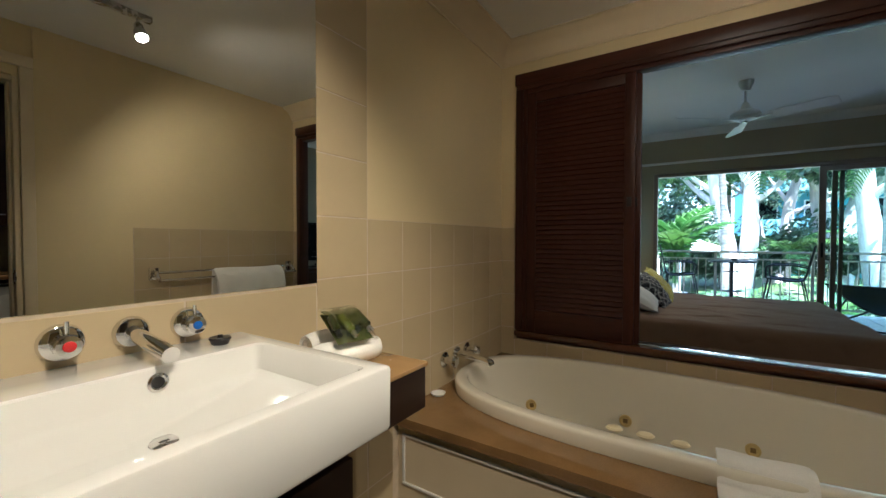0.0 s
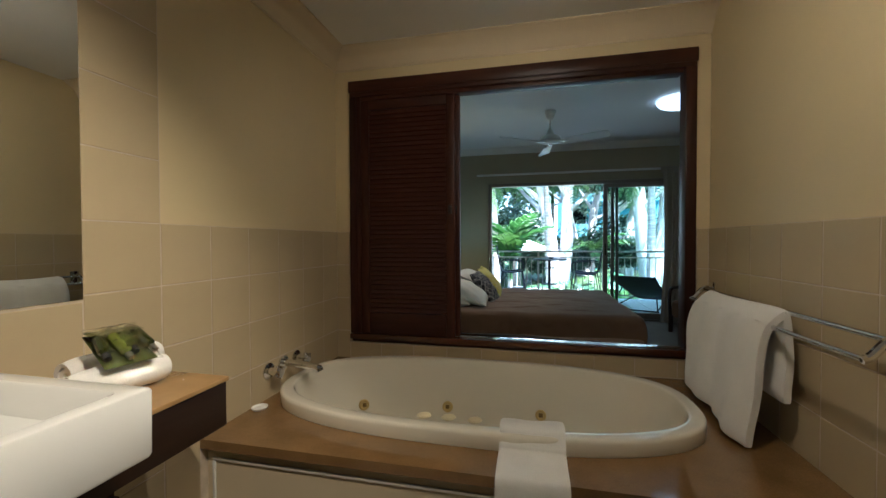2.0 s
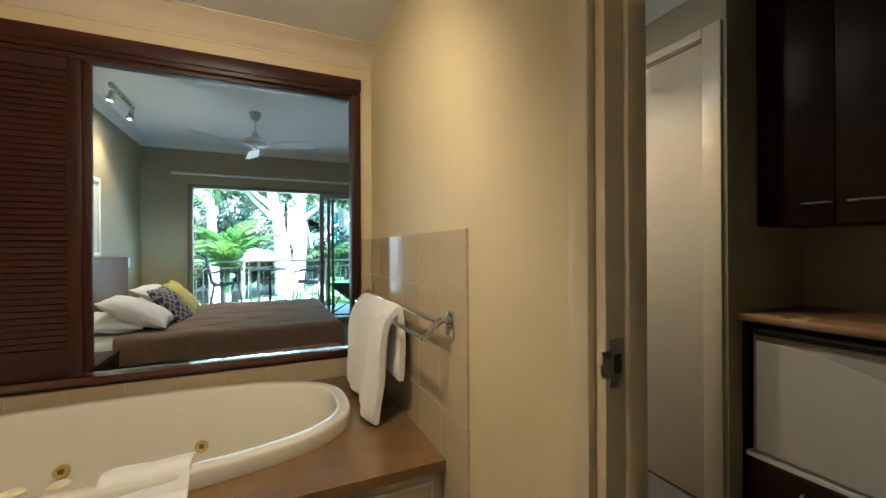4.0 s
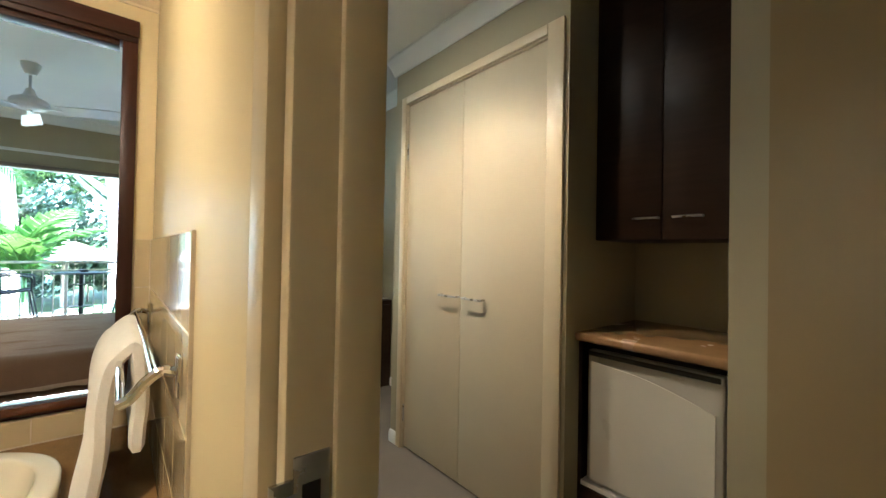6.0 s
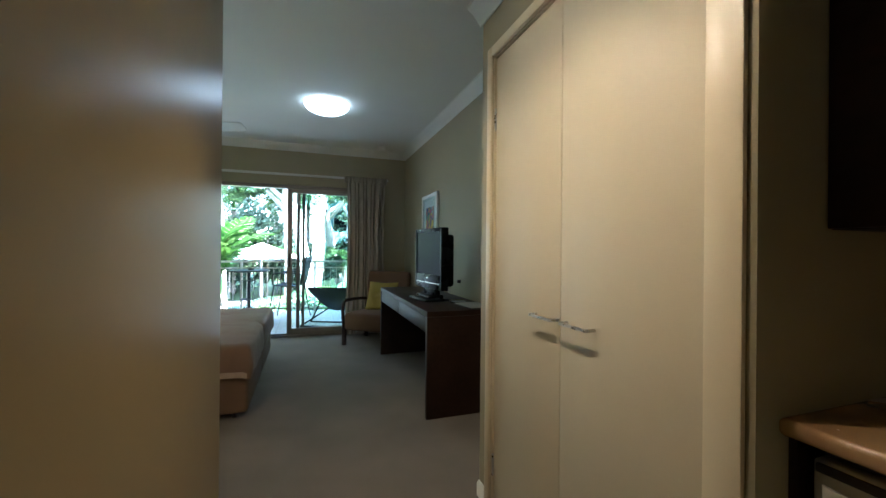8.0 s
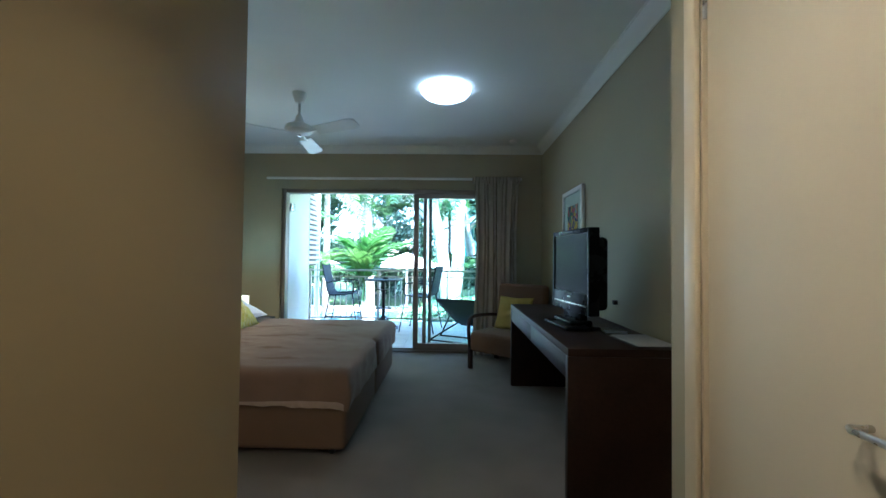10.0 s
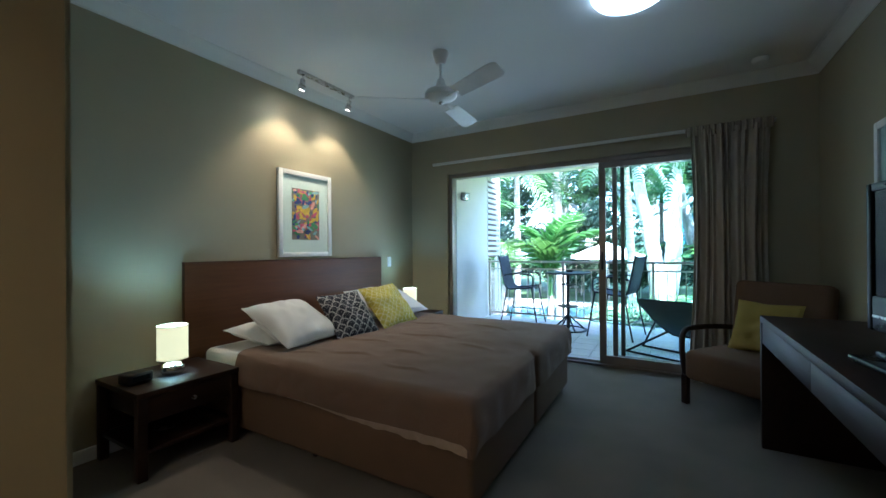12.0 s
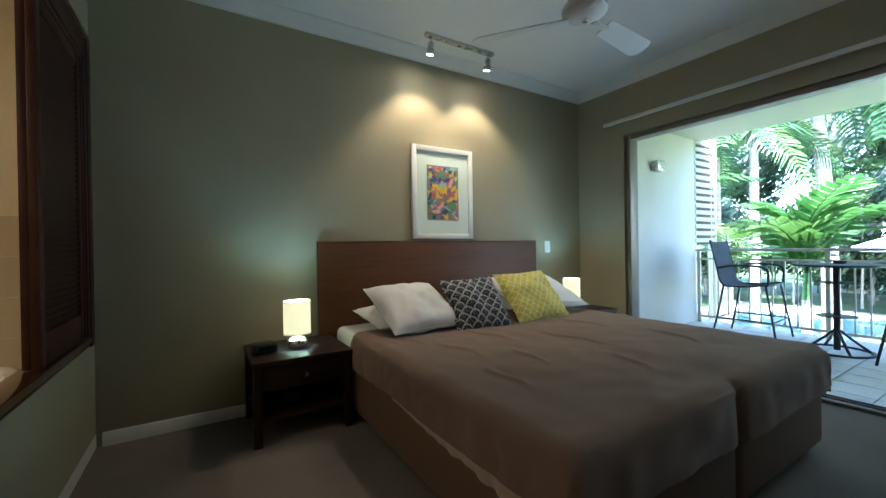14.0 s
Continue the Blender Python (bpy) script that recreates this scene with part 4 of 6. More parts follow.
f = bm.faces.new(va)
r = bmesh.ops.extrude_face_region(bm, geom=[f])
bmesh.ops.translate(bm, vec=(0.005, 0, 0), verts=[v for v in r["geom"] if isinstance(v, bmesh.types.BMVert)])
wpart("door_panel", bm, M_FRIDGE_PANEL, fd, "white inset panel with a curved top")
wpart("top_handle", one_box(3.452, 3.4615, -1.68, -1.222, 0.815, 0.834, 0.004), M_BLACK, fd, "dark grip along the top")
settle(hall_from, 0.019, -0.042)

# ---- bedroom ----
# balcony sliding door
door_2 = thing("door_2", "bronze-beige aluminium sliding balcony door, slid open", "sliding door", pose(1.94, 4.14, 0), kind="structure")
for r in ((0.532, 0.580, 4.085, 4.205, 0.0, 2.118), (3.300, 3.348, 4.085, 4.205, 0.0, 2.118), (0.5805, 3.2995, 4.085, 4.205, 2.070, 2.118), (0.5805, 3.2995, 4.085, 4.205, 0.0005, 0.022)):
    wpart("door_frame", one_box(*r, 0.003), M_ALU, door_2)
for r in ((0.5805, 3.2995, 4.118, 4.124, 0.0225, 0.034), (0.5805, 3.2995, 4.166, 4.172, 0.0225, 0.034)):
    wpart("track", one_box(*r), M_ALU, door_2)
M_GLASS = bpy.data.materials.new("clear door glass")
M_GLASS.use_nodes = True
gn = M_GLASS.node_tree
gb = gn.nodes["Principled BSDF"]
gb.inputs["Base Color"].default_value = (0.86, 0.96, 0.95, 1)
gb.inputs["Roughness"].default_value = 0.01
gb.inputs["Transmission Weight"].default_value = 1.0
gb.inputs["IOR"].default_value = 1.02


def glass_leaf(x0, x1, y, stile):
    lf = wpart("door_leaf", boxes((x0, x0 + stile, y, y + 0.036, 0.036, 2.066), (x1 - stile, x1, y, y + 0.036, 0.036, 2.066), (x0 + stile, x1 - stile, y, y + 0.036, 2.010, 2.066), (x0 + stile, x1 - stile, y, y + 0.036, 0.036, 0.110)), M_ALU, door_2, "sliding leaf frame")
    pane = wpart("pane", one_box(x0 + stile - 0.004, x1 - stile + 0.004, y + 0.015, y + 0.020, 0.106, 2.014), M_GLASS, lf, "clear glass")
    pane.visible_shadow = False
    return lf


leaf = glass_leaf(2.275, 3.24, 4.100, 0.062)
wpart("pull_handle", one_box(2.296, 2.316, 4.088, 4.0995, 0.98, 1.16, 0.004), M_BLACK, leaf, "black pull handle")
glass_leaf(2.395, 3.295, 4.150, 0.045)
wpart("screen_stile", one_box(2.468, 2.506, 4.176, 4.200, 0.036, 2.066, 0.002), M_ALU, door_2)

rod = thing("curtain_rail", "slim white curtain rail above the balcony door", "curtain rail", pose(2.0, 4.03, 2.25))
wpart("rail", one_box(0.355, 3.66, 3.990, 4.018, 2.232, 2.262, 0.004), M_TRIM_WHITE, rod)
for bx in (0.40, 1.2, 2.0, 2.8, 3.62):
    wpart("bracket", one_box(bx, bx + 0.02, 4.018, 4.0595, 2.240, 2.256, 0.002), M_TRIM_WHITE, rod)

curt = thing("curtain", "oatmeal pleated curtain drawn to one side", "curtain", pose(3.32, 3.98, 0.0))


def curtain_fn(u, v):
    z = 0.015 + v * 2.212
    flare = 1 - 0.16 * math.sin(v * math.pi * 0.9) + 0.05 * (1 - v)
    x = 3.335 + (u - 0.5) * 0.60 * flare
    a = u * math.tau * 9.5
    amp = 0.026 + 0.010 * math.sin(u * 17)
    y = 3.960 + amp * math.sin(a + 0.5 * math.sin(v * 3 + u * 9)) - 0.012 * (1 - v) + 0.006 * noise.noise(Vector((u * 14, v * 4, 1)))
    return Vector((x + 0.010 * math.cos(a * 0.5), min(y, 3.996), z))


wpart("cloth", sheet(bmesh.new(), curtain_fn, 150, 30, 0.003), M_CURTAIN, curt)
wpart("heading", sheet(bmesh.new(), lambda u, v: Vector((3.335 + (u - 0.5) * 0.612, 3.952 + 0.020 * math.sin(u * math.tau * 14), 2.18 + 0.085 * v)), 170, 2, 0.004), M_CURTAIN, curt)

bed_from = set(bpy.data.objects)
# bed
bed = thing("bed", "king bed of two joined brown fabric bases", "bed", pose(1.1, 2.335, 0.0))
for y0, y1 in ((1.392, 2.325), (2.345, 3.275)):
    b = wpart("base", one_box(0.07, 2.140, y0, y1, 0.045, 0.315, 0.030, 4), M_BASE, bed, "brown fabric bed base")
    for lx in (0.16, 1.1, 2.04):
        for ly in (y0 + 0.08, y1 - 0.08):
            wpart("castor", boxes((lx - 0.015, lx + 0.015, ly - 0.022, ly + 0.022, 0.0, 0.036), (lx - 0.022, lx + 0.022, ly - 0.012, ly + 0.012, 0.030, 0.0455), bevel=0.004), M_BLACK, b)
    wpart("mattress", one_box(0.07, 2.128, y0 - 0.002, y1 + 0.002, 0.316, 0.522, 0.045, 4), M_LINEN, bed, "mattress in a white sheet")
head = thing("headboard", "wide brown timber-veneer headboard on the wall", "headboard", pose(0.03, 2.33, 0.0))
wpart("panel", one_box(0.016, 0.052, 1.281, 3.371, 0.10, 1.114, 0.003), M_HEAD, head)
wpart("cap", one_box(0.014, 0.054, 1.279, 3.373, 1.1145, 1.120, 0.002), M_HEAD, head)
for hy in (1.5, 3.1):
    wpart("leg", one_box(0.016, 0.046, hy, hy + 0.08, 0.0, 0.0995), M_VENEER, head)

XE, TE, ZTOP = 2.150, 0.955, 0.532


def cover_fn(u, v):
    s = 0.50 + u * (XE - 0.50 + 0.20)
    t = (v - 0.5) * 2 * (TE + 0.176)
    s -= 0.05 * (1 - u) * math.sin(v * 5)
    ds, dt = max(0.0, s - XE), max(0.0, abs(t) - TE)
    sx = min(s, XE)
    ty = math.copysign(min(abs(t), TE), t)
    r = 0.055
    es, et = max(0.0, sx - (XE - r)) / r, max(0.0, abs(ty) - (TE - r)) / r
    fold = min(ds, dt)
    z = ZTOP - 0.022 * (es ** 2 + et ** 2) - max(ds, dt)
    x = sx + 0.022 * (1 - math.exp(-ds / 0.03)) - 0.25 * fold
    y = ty + math.copysign(0.020 * (1 - math.exp(-dt / 0.03)) - 0.05 * fold, t)
    # the two mattresses round off towards the gap between them
    foot = min(1.0, ds / 0.06 + es * 0.35)
    cleft, dip = math.exp(-(t / 0.022) ** 2), math.exp(-(t / 0.085) ** 2)
    x -= (0.040 * cleft + 0.022 * dip) * foot
    z -= (0.003 + 0.012 * max(0.0, u - 0.8) / 0.2) * dip + 0.014 * cleft * es
    p = Vector((s * 3.0, t * 3.0, 0.4))
    w = noise.noise(p) * 0.010 + noise.noise(p * 2.7 + Vector((5, 0, 0))) * 0.005
    ridge = 0.0
    for c0, t0, ln, k, amp in ((1.15, -0.62, 0.16, 0.10, 0.011), (1.45, -0.42, 0.12, -0.15, 0.010), (0.98, -0.30, 0.20, 0.2, 0.009), (1.62, -0.70, 0.13, -0.05, 0.010), (1.30, 0.05, 0.22, 0.25, 0.009), (1.75, -0.10, 0.14, -0.3, 0.010), (1.05, 0.45, 0.20, 0.12, 0.009), (1.60, 0.55, 0.18, -0.2, 0.009), (0.85, -0.75, 0.12, 0.3, 0.009)):
        q = (t - t0 - k * (s - c0) - 0.015 * math.sin((s - c0) * 21)) / 0.016
        ridge += amp * math.exp(-q * q - ((s - c0) / ln) ** 4)
    if ds == 0 and dt == 0:
        z += w + ridge * min(1, (XE - s) * 3) + 0.014
    else:
        side = noise.noise(Vector((s * 7, t * 7, 2))) * 0.016 * min(1, (ds + dt) / 0.08)
        x += side if ds > dt else 0
        y += math.copysign(side, t) if dt >= ds else 0
        z += 0.014 + 0.006 * math.sin(s * 7 + t * 5)
    return Vector((x, 2.335 + y, z))


cover = thing("blanket", "taupe wool blanket with a pale satin hem on the bed", "blanket", pose(1.3, 2.335, 0.53))
cl = wpart("cloth", sheet(bmesh.new(), cover_fn, 150, 190, 0.006), M_BEDCOVER, cover)


def hem_fn(u, v):
    """A satin binding under the near hem, widening to the foot, turned up in places."""
    k = 0.34 + 0.545 * u
    p = cover_fn(k, 0.0)
    wide = (0.004 + 0.034 * min(1.0, max(0.0, u - 0.12) * 1.5)) * (1 + 0.35 * noise.noise(Vector((u * 9, 0, 5))))
    wave = 0.007 * math.sin(u * 70) * v * u
    return p + Vector((0, -0.005 + wave - 0.004 * v, 0.006 - v * wide))


wpart("hem", sheet(bmesh.new(), hem_fn, 90, 4, 0.002), mat("pale satin binding", (0.40, 0.29, 0.21), 0.5, vary=0.1, scale=40, sheen=0.3), cl, "pale satin hem")


def pillow_mesh(w, h, t, seed, n=26, sharp=0.86):
    bm = bmesh.new()
    grids = []
    for side in (1, -1):
        g = []
        for i in range(n + 1):
            row = []
            for j in range(n + 1):
                a, b = 2 * i / n - 1, 2 * j / n - 1
                bul = max(0.0, (1 - a * a)) ** 0.5 * max(0.0, (1 - b * b)) ** 0.5
                pin = 1 - 0.10 * (1 - abs(a * b)) * (abs(a) ** 6 + abs(b) ** 6)
                wr = noise.noise(Vector((a * 2.2 + seed, b * 2.2, side))) * 0.026 * bul + noise.noise(Vector((a * 6 + seed, b * 3.5, side + 4))) * 0.009 * bul
                z = side * (t / 2 * bul ** sharp) + wr
                row.append(bm.verts.new((a * w / 2 * pin, b * h / 2 * pin, z)))
            g.append(row)
        for i in range(n):
            for j in range(n):
                q = (g[i][j], g[i + 1][j], g[i + 1][j + 1], g[i][j + 1])
                bm.faces.new(q if side > 0 else q[::-1])
    bmesh.ops.remove_doubles(bm, verts=bm.verts, dist=0.0005)
    return bm


def spread(tl, tr, br, bl):
    """The pose and size of a cushion from its four corners."""
    tl, tr, br, bl = (Vector(p) for p in (tl, tr, br, bl))
    u = ((tr - tl) + (br - bl)) / 2
    v = ((tl - bl) + (tr - br)) / 2
    un = u.normalized()
    vn = (v - un * v.dot(un)).normalized()
    nn = un.cross(vn)
    m = Matrix((un, vn, nn)).transposed().to_4x4()
    m.translation = (tl + tr + br + bl) / 4
    return m, u.length, v.length


def scallop(name, ground, line, cell, thick):
    """Rows of overlapping fan arcs in line colour on a ground, in the cushion's own plane."""
    m = mat(name, ground, 0.9, vary=0.12, scale=10, fine=0.12, bump=0.4, bump_scale=300)
    nt = m.node_tree
    nodes, links = nt.nodes, nt.links
    bs = nodes["Principled BSDF"]
    base = bs.inputs["Base Color"].links[0].from_socket
    co = nodes.new("ShaderNodeTexCoord")
    sep = nodes.new("ShaderNodeSeparateXYZ")
    links.new(co.outputs["Object"], sep.inputs[0])

    def math_node(op, a, b=None, c=None):
        n = nodes.new("ShaderNodeMath")
        n.operation = op
        for k, x in enumerate((a, b, c)):
            if x is None:
                continue
            if isinstance(x, (int, float)):
                n.inputs[k].default_value = x
            else:
                links.new(x, n.inputs[k])
        return n.outputs[0]
    u = math_node("DIVIDE", sep.outputs[0], cell)
    v = math_node("DIVIDE", sep.outputs[1], cell * 0.5)
    row = math_node("FLOOR", v)
    fv = math_node("FRACT", v)
    off = math_node("MULTIPLY", math_node("MODULO", math_node("ABSOLUTE", row), 2.0), 0.5)
    fu = math_node("SUBTRACT", math_node("FRACT", math_node("ADD", u, off)), 0.5)
    dist = math_node("SQRT", math_node("ADD", math_node("MULTIPLY", fu, fu), math_node("MULTIPLY", math_node("MULTIPLY", fv, 0.5), math_node("MULTIPLY", fv, 0.5))))
    ring = math_node("LESS_THAN", math_node("ABSOLUTE", math_node("SUBTRACT", dist, 0.44)), thick)
    ang = math_node("ARCTAN2", math_node("MULTIPLY", fv, 0.5), fu)
    spoke = math_node("MULTIPLY", math_node("LESS_THAN", math_node("ABSOLUTE", math_node("SINE", math_node("MULTIPLY", ang, 4.0))), thick * 3.2), math_node("LESS_THAN", dist, 0.42))
    fac = math_node("MAXIMUM", ring, spoke)
    mx = nodes.new("ShaderNodeMix")
    mx.data_type = "RGBA"
    links.new(fac, mx.inputs["Factor"])
    links.new(base, mx.inputs["A"])
    mx.inputs["B"].default_value = (*line, 1)
    links.new(mx.outputs["Result"], bs.inputs["Base Color"])
    return m


M_NAVY_P = scallop("charcoal scallop print", (0.030, 0.032, 0.045), (0.55, 0.53, 0.50), 0.075, 0.045)
M_YELLOW_P = scallop("yellow scallop print", (0.62, 0.52, 0.06), (0.80, 0.76, 0.42), 0.060, 0.045)


def cushion(name, label, category, corners, t, material, seed, group, scale=1.08):
    m, w, h = spread(*corners)
    ob = thing(name, label, category, m, group)
    part("cover", pillow_mesh(w * scale, h * scale, t, seed), material, ob)
    bm = tube(bmesh.new(), [(x * w * scale / 2 * 0.995, y * h * scale / 2 * 0.995, 0) for x, y in ((-1, -1), (0, -0.94), (1, -1), (0.94, 0), (1, 1), (0, 0.94), (-1, 1), (-0.94, 0))], 0.0035, 6, closed=True)
    part("seam", bm, material, ob)
    return ob


GP = "white pillows on the bed"
cushion("pillow", "white cotton pillow lying against the headboard", "pillow", ((0.14, 1.48, 0.63), (0.14, 2.12, 0.63), (0.60, 2.10, 0.585), (0.62, 1.53, 0.580)), 0.14, M_LINEN, 1, GP, 1.03)
cushion("pillow", "white cotton pillow propped up on another", "pillow", ((0.31, 1.525, 0.79), (0.34, 2.06, 0.80), (0.72, 1.985, 0.575), (0.80, 1.52, 0.575)), 0.17, M_LINEN, 5, GP, 1.03)
cushion("pillow", "white cotton pillow lying against the headboard", "pillow", ((0.13, 2.58, 0.63), (0.13, 3.24, 0.63), (0.56, 3.22, 0.595), (0.56, 2.58, 0.595)), 0.14, M_LINEN, 9, GP)
cushion("pillow", "white cotton pillow propped up on another", "pillow", ((0.29, 2.56, 0.80), (0.31, 3.17, 0.79), (0.76, 3.24, 0.60), (0.73, 2.56, 0.61)), 0.15, M_LINEN, 14, GP)
cushion("cushion", "charcoal cushion with a white scallop print on the bed", "cushion", ((0.545, 1.93, 0.835), (0.60, 2.345, 0.84), (0.83, 2.38, 0.545), (0.82, 1.99, 0.530)), 0.13, M_NAVY_P, 21, "scatter cushions", 1.03)
cushion("cushion", "yellow cushion with a pale scallop print on the bed", "cushion", ((0.56, 2.43, 0.85), (0.585, 2.885, 0.87), (0.80, 2.95, 0.545), (0.87, 2.41, 0.545)), 0.13, M_YELLOW_P, 27, "scatter cushions", 1.03)

# bedside tables with lamps and a clock radio
M_SHADE = glow("lit cream shade", (1.0, 0.86, 0.42), 0.075, (0.62, 0.55, 0.34))


def bedside_table(m, label):
    t = thing("bedside_table", label, "bedside table", m, group="bedside tables")
    W, D, H = 0.55, 0.512, 0.462
    part("top", one_box(0, D, -W / 2, W / 2, H - 0.030, H, 0.004), M_VENEER, t)
    for lx in (0.004, D - 0.049):
        for ly in (-W / 2 + 0.004, W / 2 - 0.049):
            part("leg", one_box(lx, lx + 0.045, ly, ly + 0.045, 0.0, H - 0.0305, 0.003), M_VENEER, t)
    dr = part("drawer", one_box(0.05, D - 0.012, -W / 2 + 0.05, W / 2 - 0.05, H - 0.165, H - 0.034, 0.003), M_VENEER, t)
    part("knob", lathe(bmesh.new(), [(0, 0), (0.006, 0), (0.006, 0.010), (0.013, 0.014), (0.012, 0.022), (0, 0.024)], seg=18), M_STEEL, dr, "steel knob", m=pose(D - 0.0115, 0, H - 0.10, 0, 90, 0))
    part("shelf", one_box(0.02, D - 0.02, -W / 2 + 0.02, W / 2 - 0.02, 0.130, 0.152, 0.002), M_VENEER, t)
    part("back", one_box(0.004, 0.016, -W / 2 + 0.05, W / 2 - 0.05, 0.153, H - 0.031), M_VENEER, t)
    return t


def bedside_lamp(m, label):
    lm = thing("bedside_lamp", label, "table lamp", m, group="bedside lamps")
    part("base", lathe(bmesh.new(), [(0, 0.001), (0.052, 0.001), (0.060, 0.010), (0.064, 0.030), (0.058, 0.052), (0.040, 0.066), (0.018, 0.072), (0.012, 0.076), (0.010, 0.105), (0, 0.105)], seg=40), M_CHROME, lm, "round chrome base")
    sh = part("shade", lathe(bmesh.new(), [(0.079, 0.088), (0.079, 0.288), (0.076, 0.288), (0.076, 0.088), (0.079, 0.088)], seg=40), M_SHADE, lm, "lit cream cloth drum shade")
    for z in (0.086, 0.284):
        part("trim", lathe(bmesh.new(), [(0.0795, z), (0.0808, z), (0.0808, z + 0.006), (0.0795, z + 0.006), (0.0795, z)], seg=40), M_TRIM, sh)
    return lm


bedside_table(pose(0.018, 1.088, 0.0), "dark timber bedside table with drawer and shelf")
bedside_table(pose(0.018, 3.67, 0.0), "dark timber bedside table beside the balcony door")
bedside_lamp(pose(0.300, 1.088, 0.463), "lit cream drum lamp on a chrome base")
bedside_lamp(pose(0.290, 3.590, 0.463), "lit cream drum lamp on the far table")
clock = thing("clock_radio", "small black clock radio on the bedside table", "clock", pose(0.30, 0.90, 0.463, 0, 0, 8))
part("body", one_box(-0.05, 0.05, -0.065, 0.065, 0.002, 0.058, 0.010, 3), M_BLACK, clock)
part("display", one_box(0.0505, 0.052, -0.045, 0.045, 0.018, 0.044), M_SCREEN, clock, "dark display window")
tray = thing("tray", "pale oval tray on the bedside shelf", "tray", pose(0.28, 1.06, 0.153))
bm = lathe(bmesh.new(), [(0, 0.001), (0.06, 0.001), (0.072, 0.009), (0.075, 0.009), (0.063, -0.0), (0, 0.0)], seg=36)
part("dish", bm, M_STEEL, tray)

# pictures
def picture(m, w, h, label, seed):
    """A white framed print that hangs in the x-z plane facing -y."""
    p = thing("framed_picture", label, "picture", m, group="framed prints")
    fw = 0.042
    for r in ((-w / 2, -w / 2 + fw, -0.028, 0, -h / 2, h / 2), (w / 2 - fw, w / 2, -0.028, 0, -h / 2, h / 2), (-w / 2 + fw, w / 2 - fw, -0.028, 0, h / 2 - fw, h / 2), (-w / 2 + fw, w / 2 - fw, -0.028, 0, -h / 2, -h / 2 + fw)):
        part("frame", one_box(*r, 0.002), M_WHITE, p, "white painted frame")
    part("mount", one_box(-w / 2 + fw, w / 2 - fw, -0.012, -0.004, -h / 2 + fw, h / 2 - fw), mat("pale mount card", (0.66, 0.66, 0.62), 0.7, vary=0.03), p, "pale mount board")
    pw, ph = w * 0.52, h * 0.60
    pr = part("print", one_box(-pw / 2, pw / 2, -0.0135, -0.0122, -ph / 2, ph / 2), mat("print paper", (0.24, 0.19, 0.16), 0.7, vary=0.15, scale=12), p, "colourful abstract floral print")
    rnd = random.Random(seed)
    for k in range(150):
        cx, cz = rnd.uniform(-0.46, 0.46) * pw, rnd.uniform(-0.47, 0.47) * ph
        ra, rb, a = rnd.uniform(0.02, 0.06) * pw, rnd.uniform(0.05, 0.15) * pw, rnd.uniform(0, 180)
        if abs(cz) < 0.13 * ph:
            mi = rnd.choice((0, 0, 0, 1, 3))
        else:
            mi = rnd.choice((1, 2, 3, 1, 2, 4, 5, 3, 0))
        bm = bmesh.new()
        n = 18
        pts = []
        for i in range(n):
            t = i / n * math.tau
            rr = 1 + 0.22 * noise.noise(Vector((math.cos(t) * 2 + k, math.sin(t) * 2, seed)))
            x, z = ra * rr * math.cos(t), rb * rr * math.sin(t)
            ca, sa = math.cos(radians(a)), math.sin(radians(a))
            x, z = x * ca - z * sa + cx, x * sa + z * ca + cz
            pts.append((max(-pw / 2 + 0.002, min(pw / 2 - 0.002, x)), -0.01375 - 0.00003 * k, max(-ph / 2 + 0.002, min(ph / 2 - 0.002, z))))
        bm.faces.new([bm.verts.new(q) for q in pts])
        part("ink_shape", bm, M_PRINTS[mi], pr)
    gl = part("glazing", one_box(-w / 2 + fw, w / 2 - fw, -0.0205, -0.0185, -h / 2 + fw, h / 2 - fw), M_GLASS, p, "clear glazing")
    gl.visible_shadow = False
    return p


picture(pose(0.004, 2.335, 1.522, 0, 0, 90), 0.595, 0.765, "white-framed colourful print above the headboard", 3)
picture(pose(3.934, 2.735, 1.512, 0, 0, -90), 0.595, 0.765, "white-framed colourful print above the desk", 11)

sw = thing("light_switch", "white wall switch plate beside the headboard", "switch", pose(0.001, 3.575, 1.055))
part("plate", one_box(0, 0.008, -0.036, 0.036, -0.058, 0.058, 0.003), M_WHITE, sw)
part("rocker", one_box(0.0083, 0.012, -0.012, 0.012, -0.018, 0.018, 0.002), M_WHITE, sw)

track_light("track_light", pose(0.285, 2.355, ZR), 0.64, (-0.27, 0.27), "steel two-spot track light over the picture", M_LAMP_FACE, 14)

settle(bed_from, 0.0, -0.014)

# ceiling fan, dome light, smoke detector
fan = thing("ceiling_fan", "white three-blade ceiling fan at rest", "fan", pose(1.415, 2.384, ZR))
M_FAN = mat("white fan enamel", (0.70, 0.70, 0.67), 0.35, vary=0.04, scale=10)
part("canopy", lathe(bmesh.new(), [(0.0, -0.0005), (0.062, -0.0005), (0.060, -0.02), (0.040, -0.075), (0.030, -0.090), (0.0, -0.092)], seg=36), M_FAN, fan)
part("rod", one_cyl((0, 0, -0.09), (0, 0, -0.235), 0.011, seg=16), M_FAN, fan)
part("coupling", lathe(bmesh.new(), [(0.0, -0.20), (0.024, -0.20), (0.034, -0.235), (0.050, -0.265), (0.0, -0.266)], seg=28), M_FAN, fan)
part("motor", lathe(bmesh.new(), [(0.0, -0.266), (0.060, -0.268), (0.105, -0.290), (0.120, -0.312), (0.120, -0.335), (0.100, -0.352), (0.050, -0.368), (0.020, -0.372), (0.0, -0.372)], seg=40), M_FAN, fan)
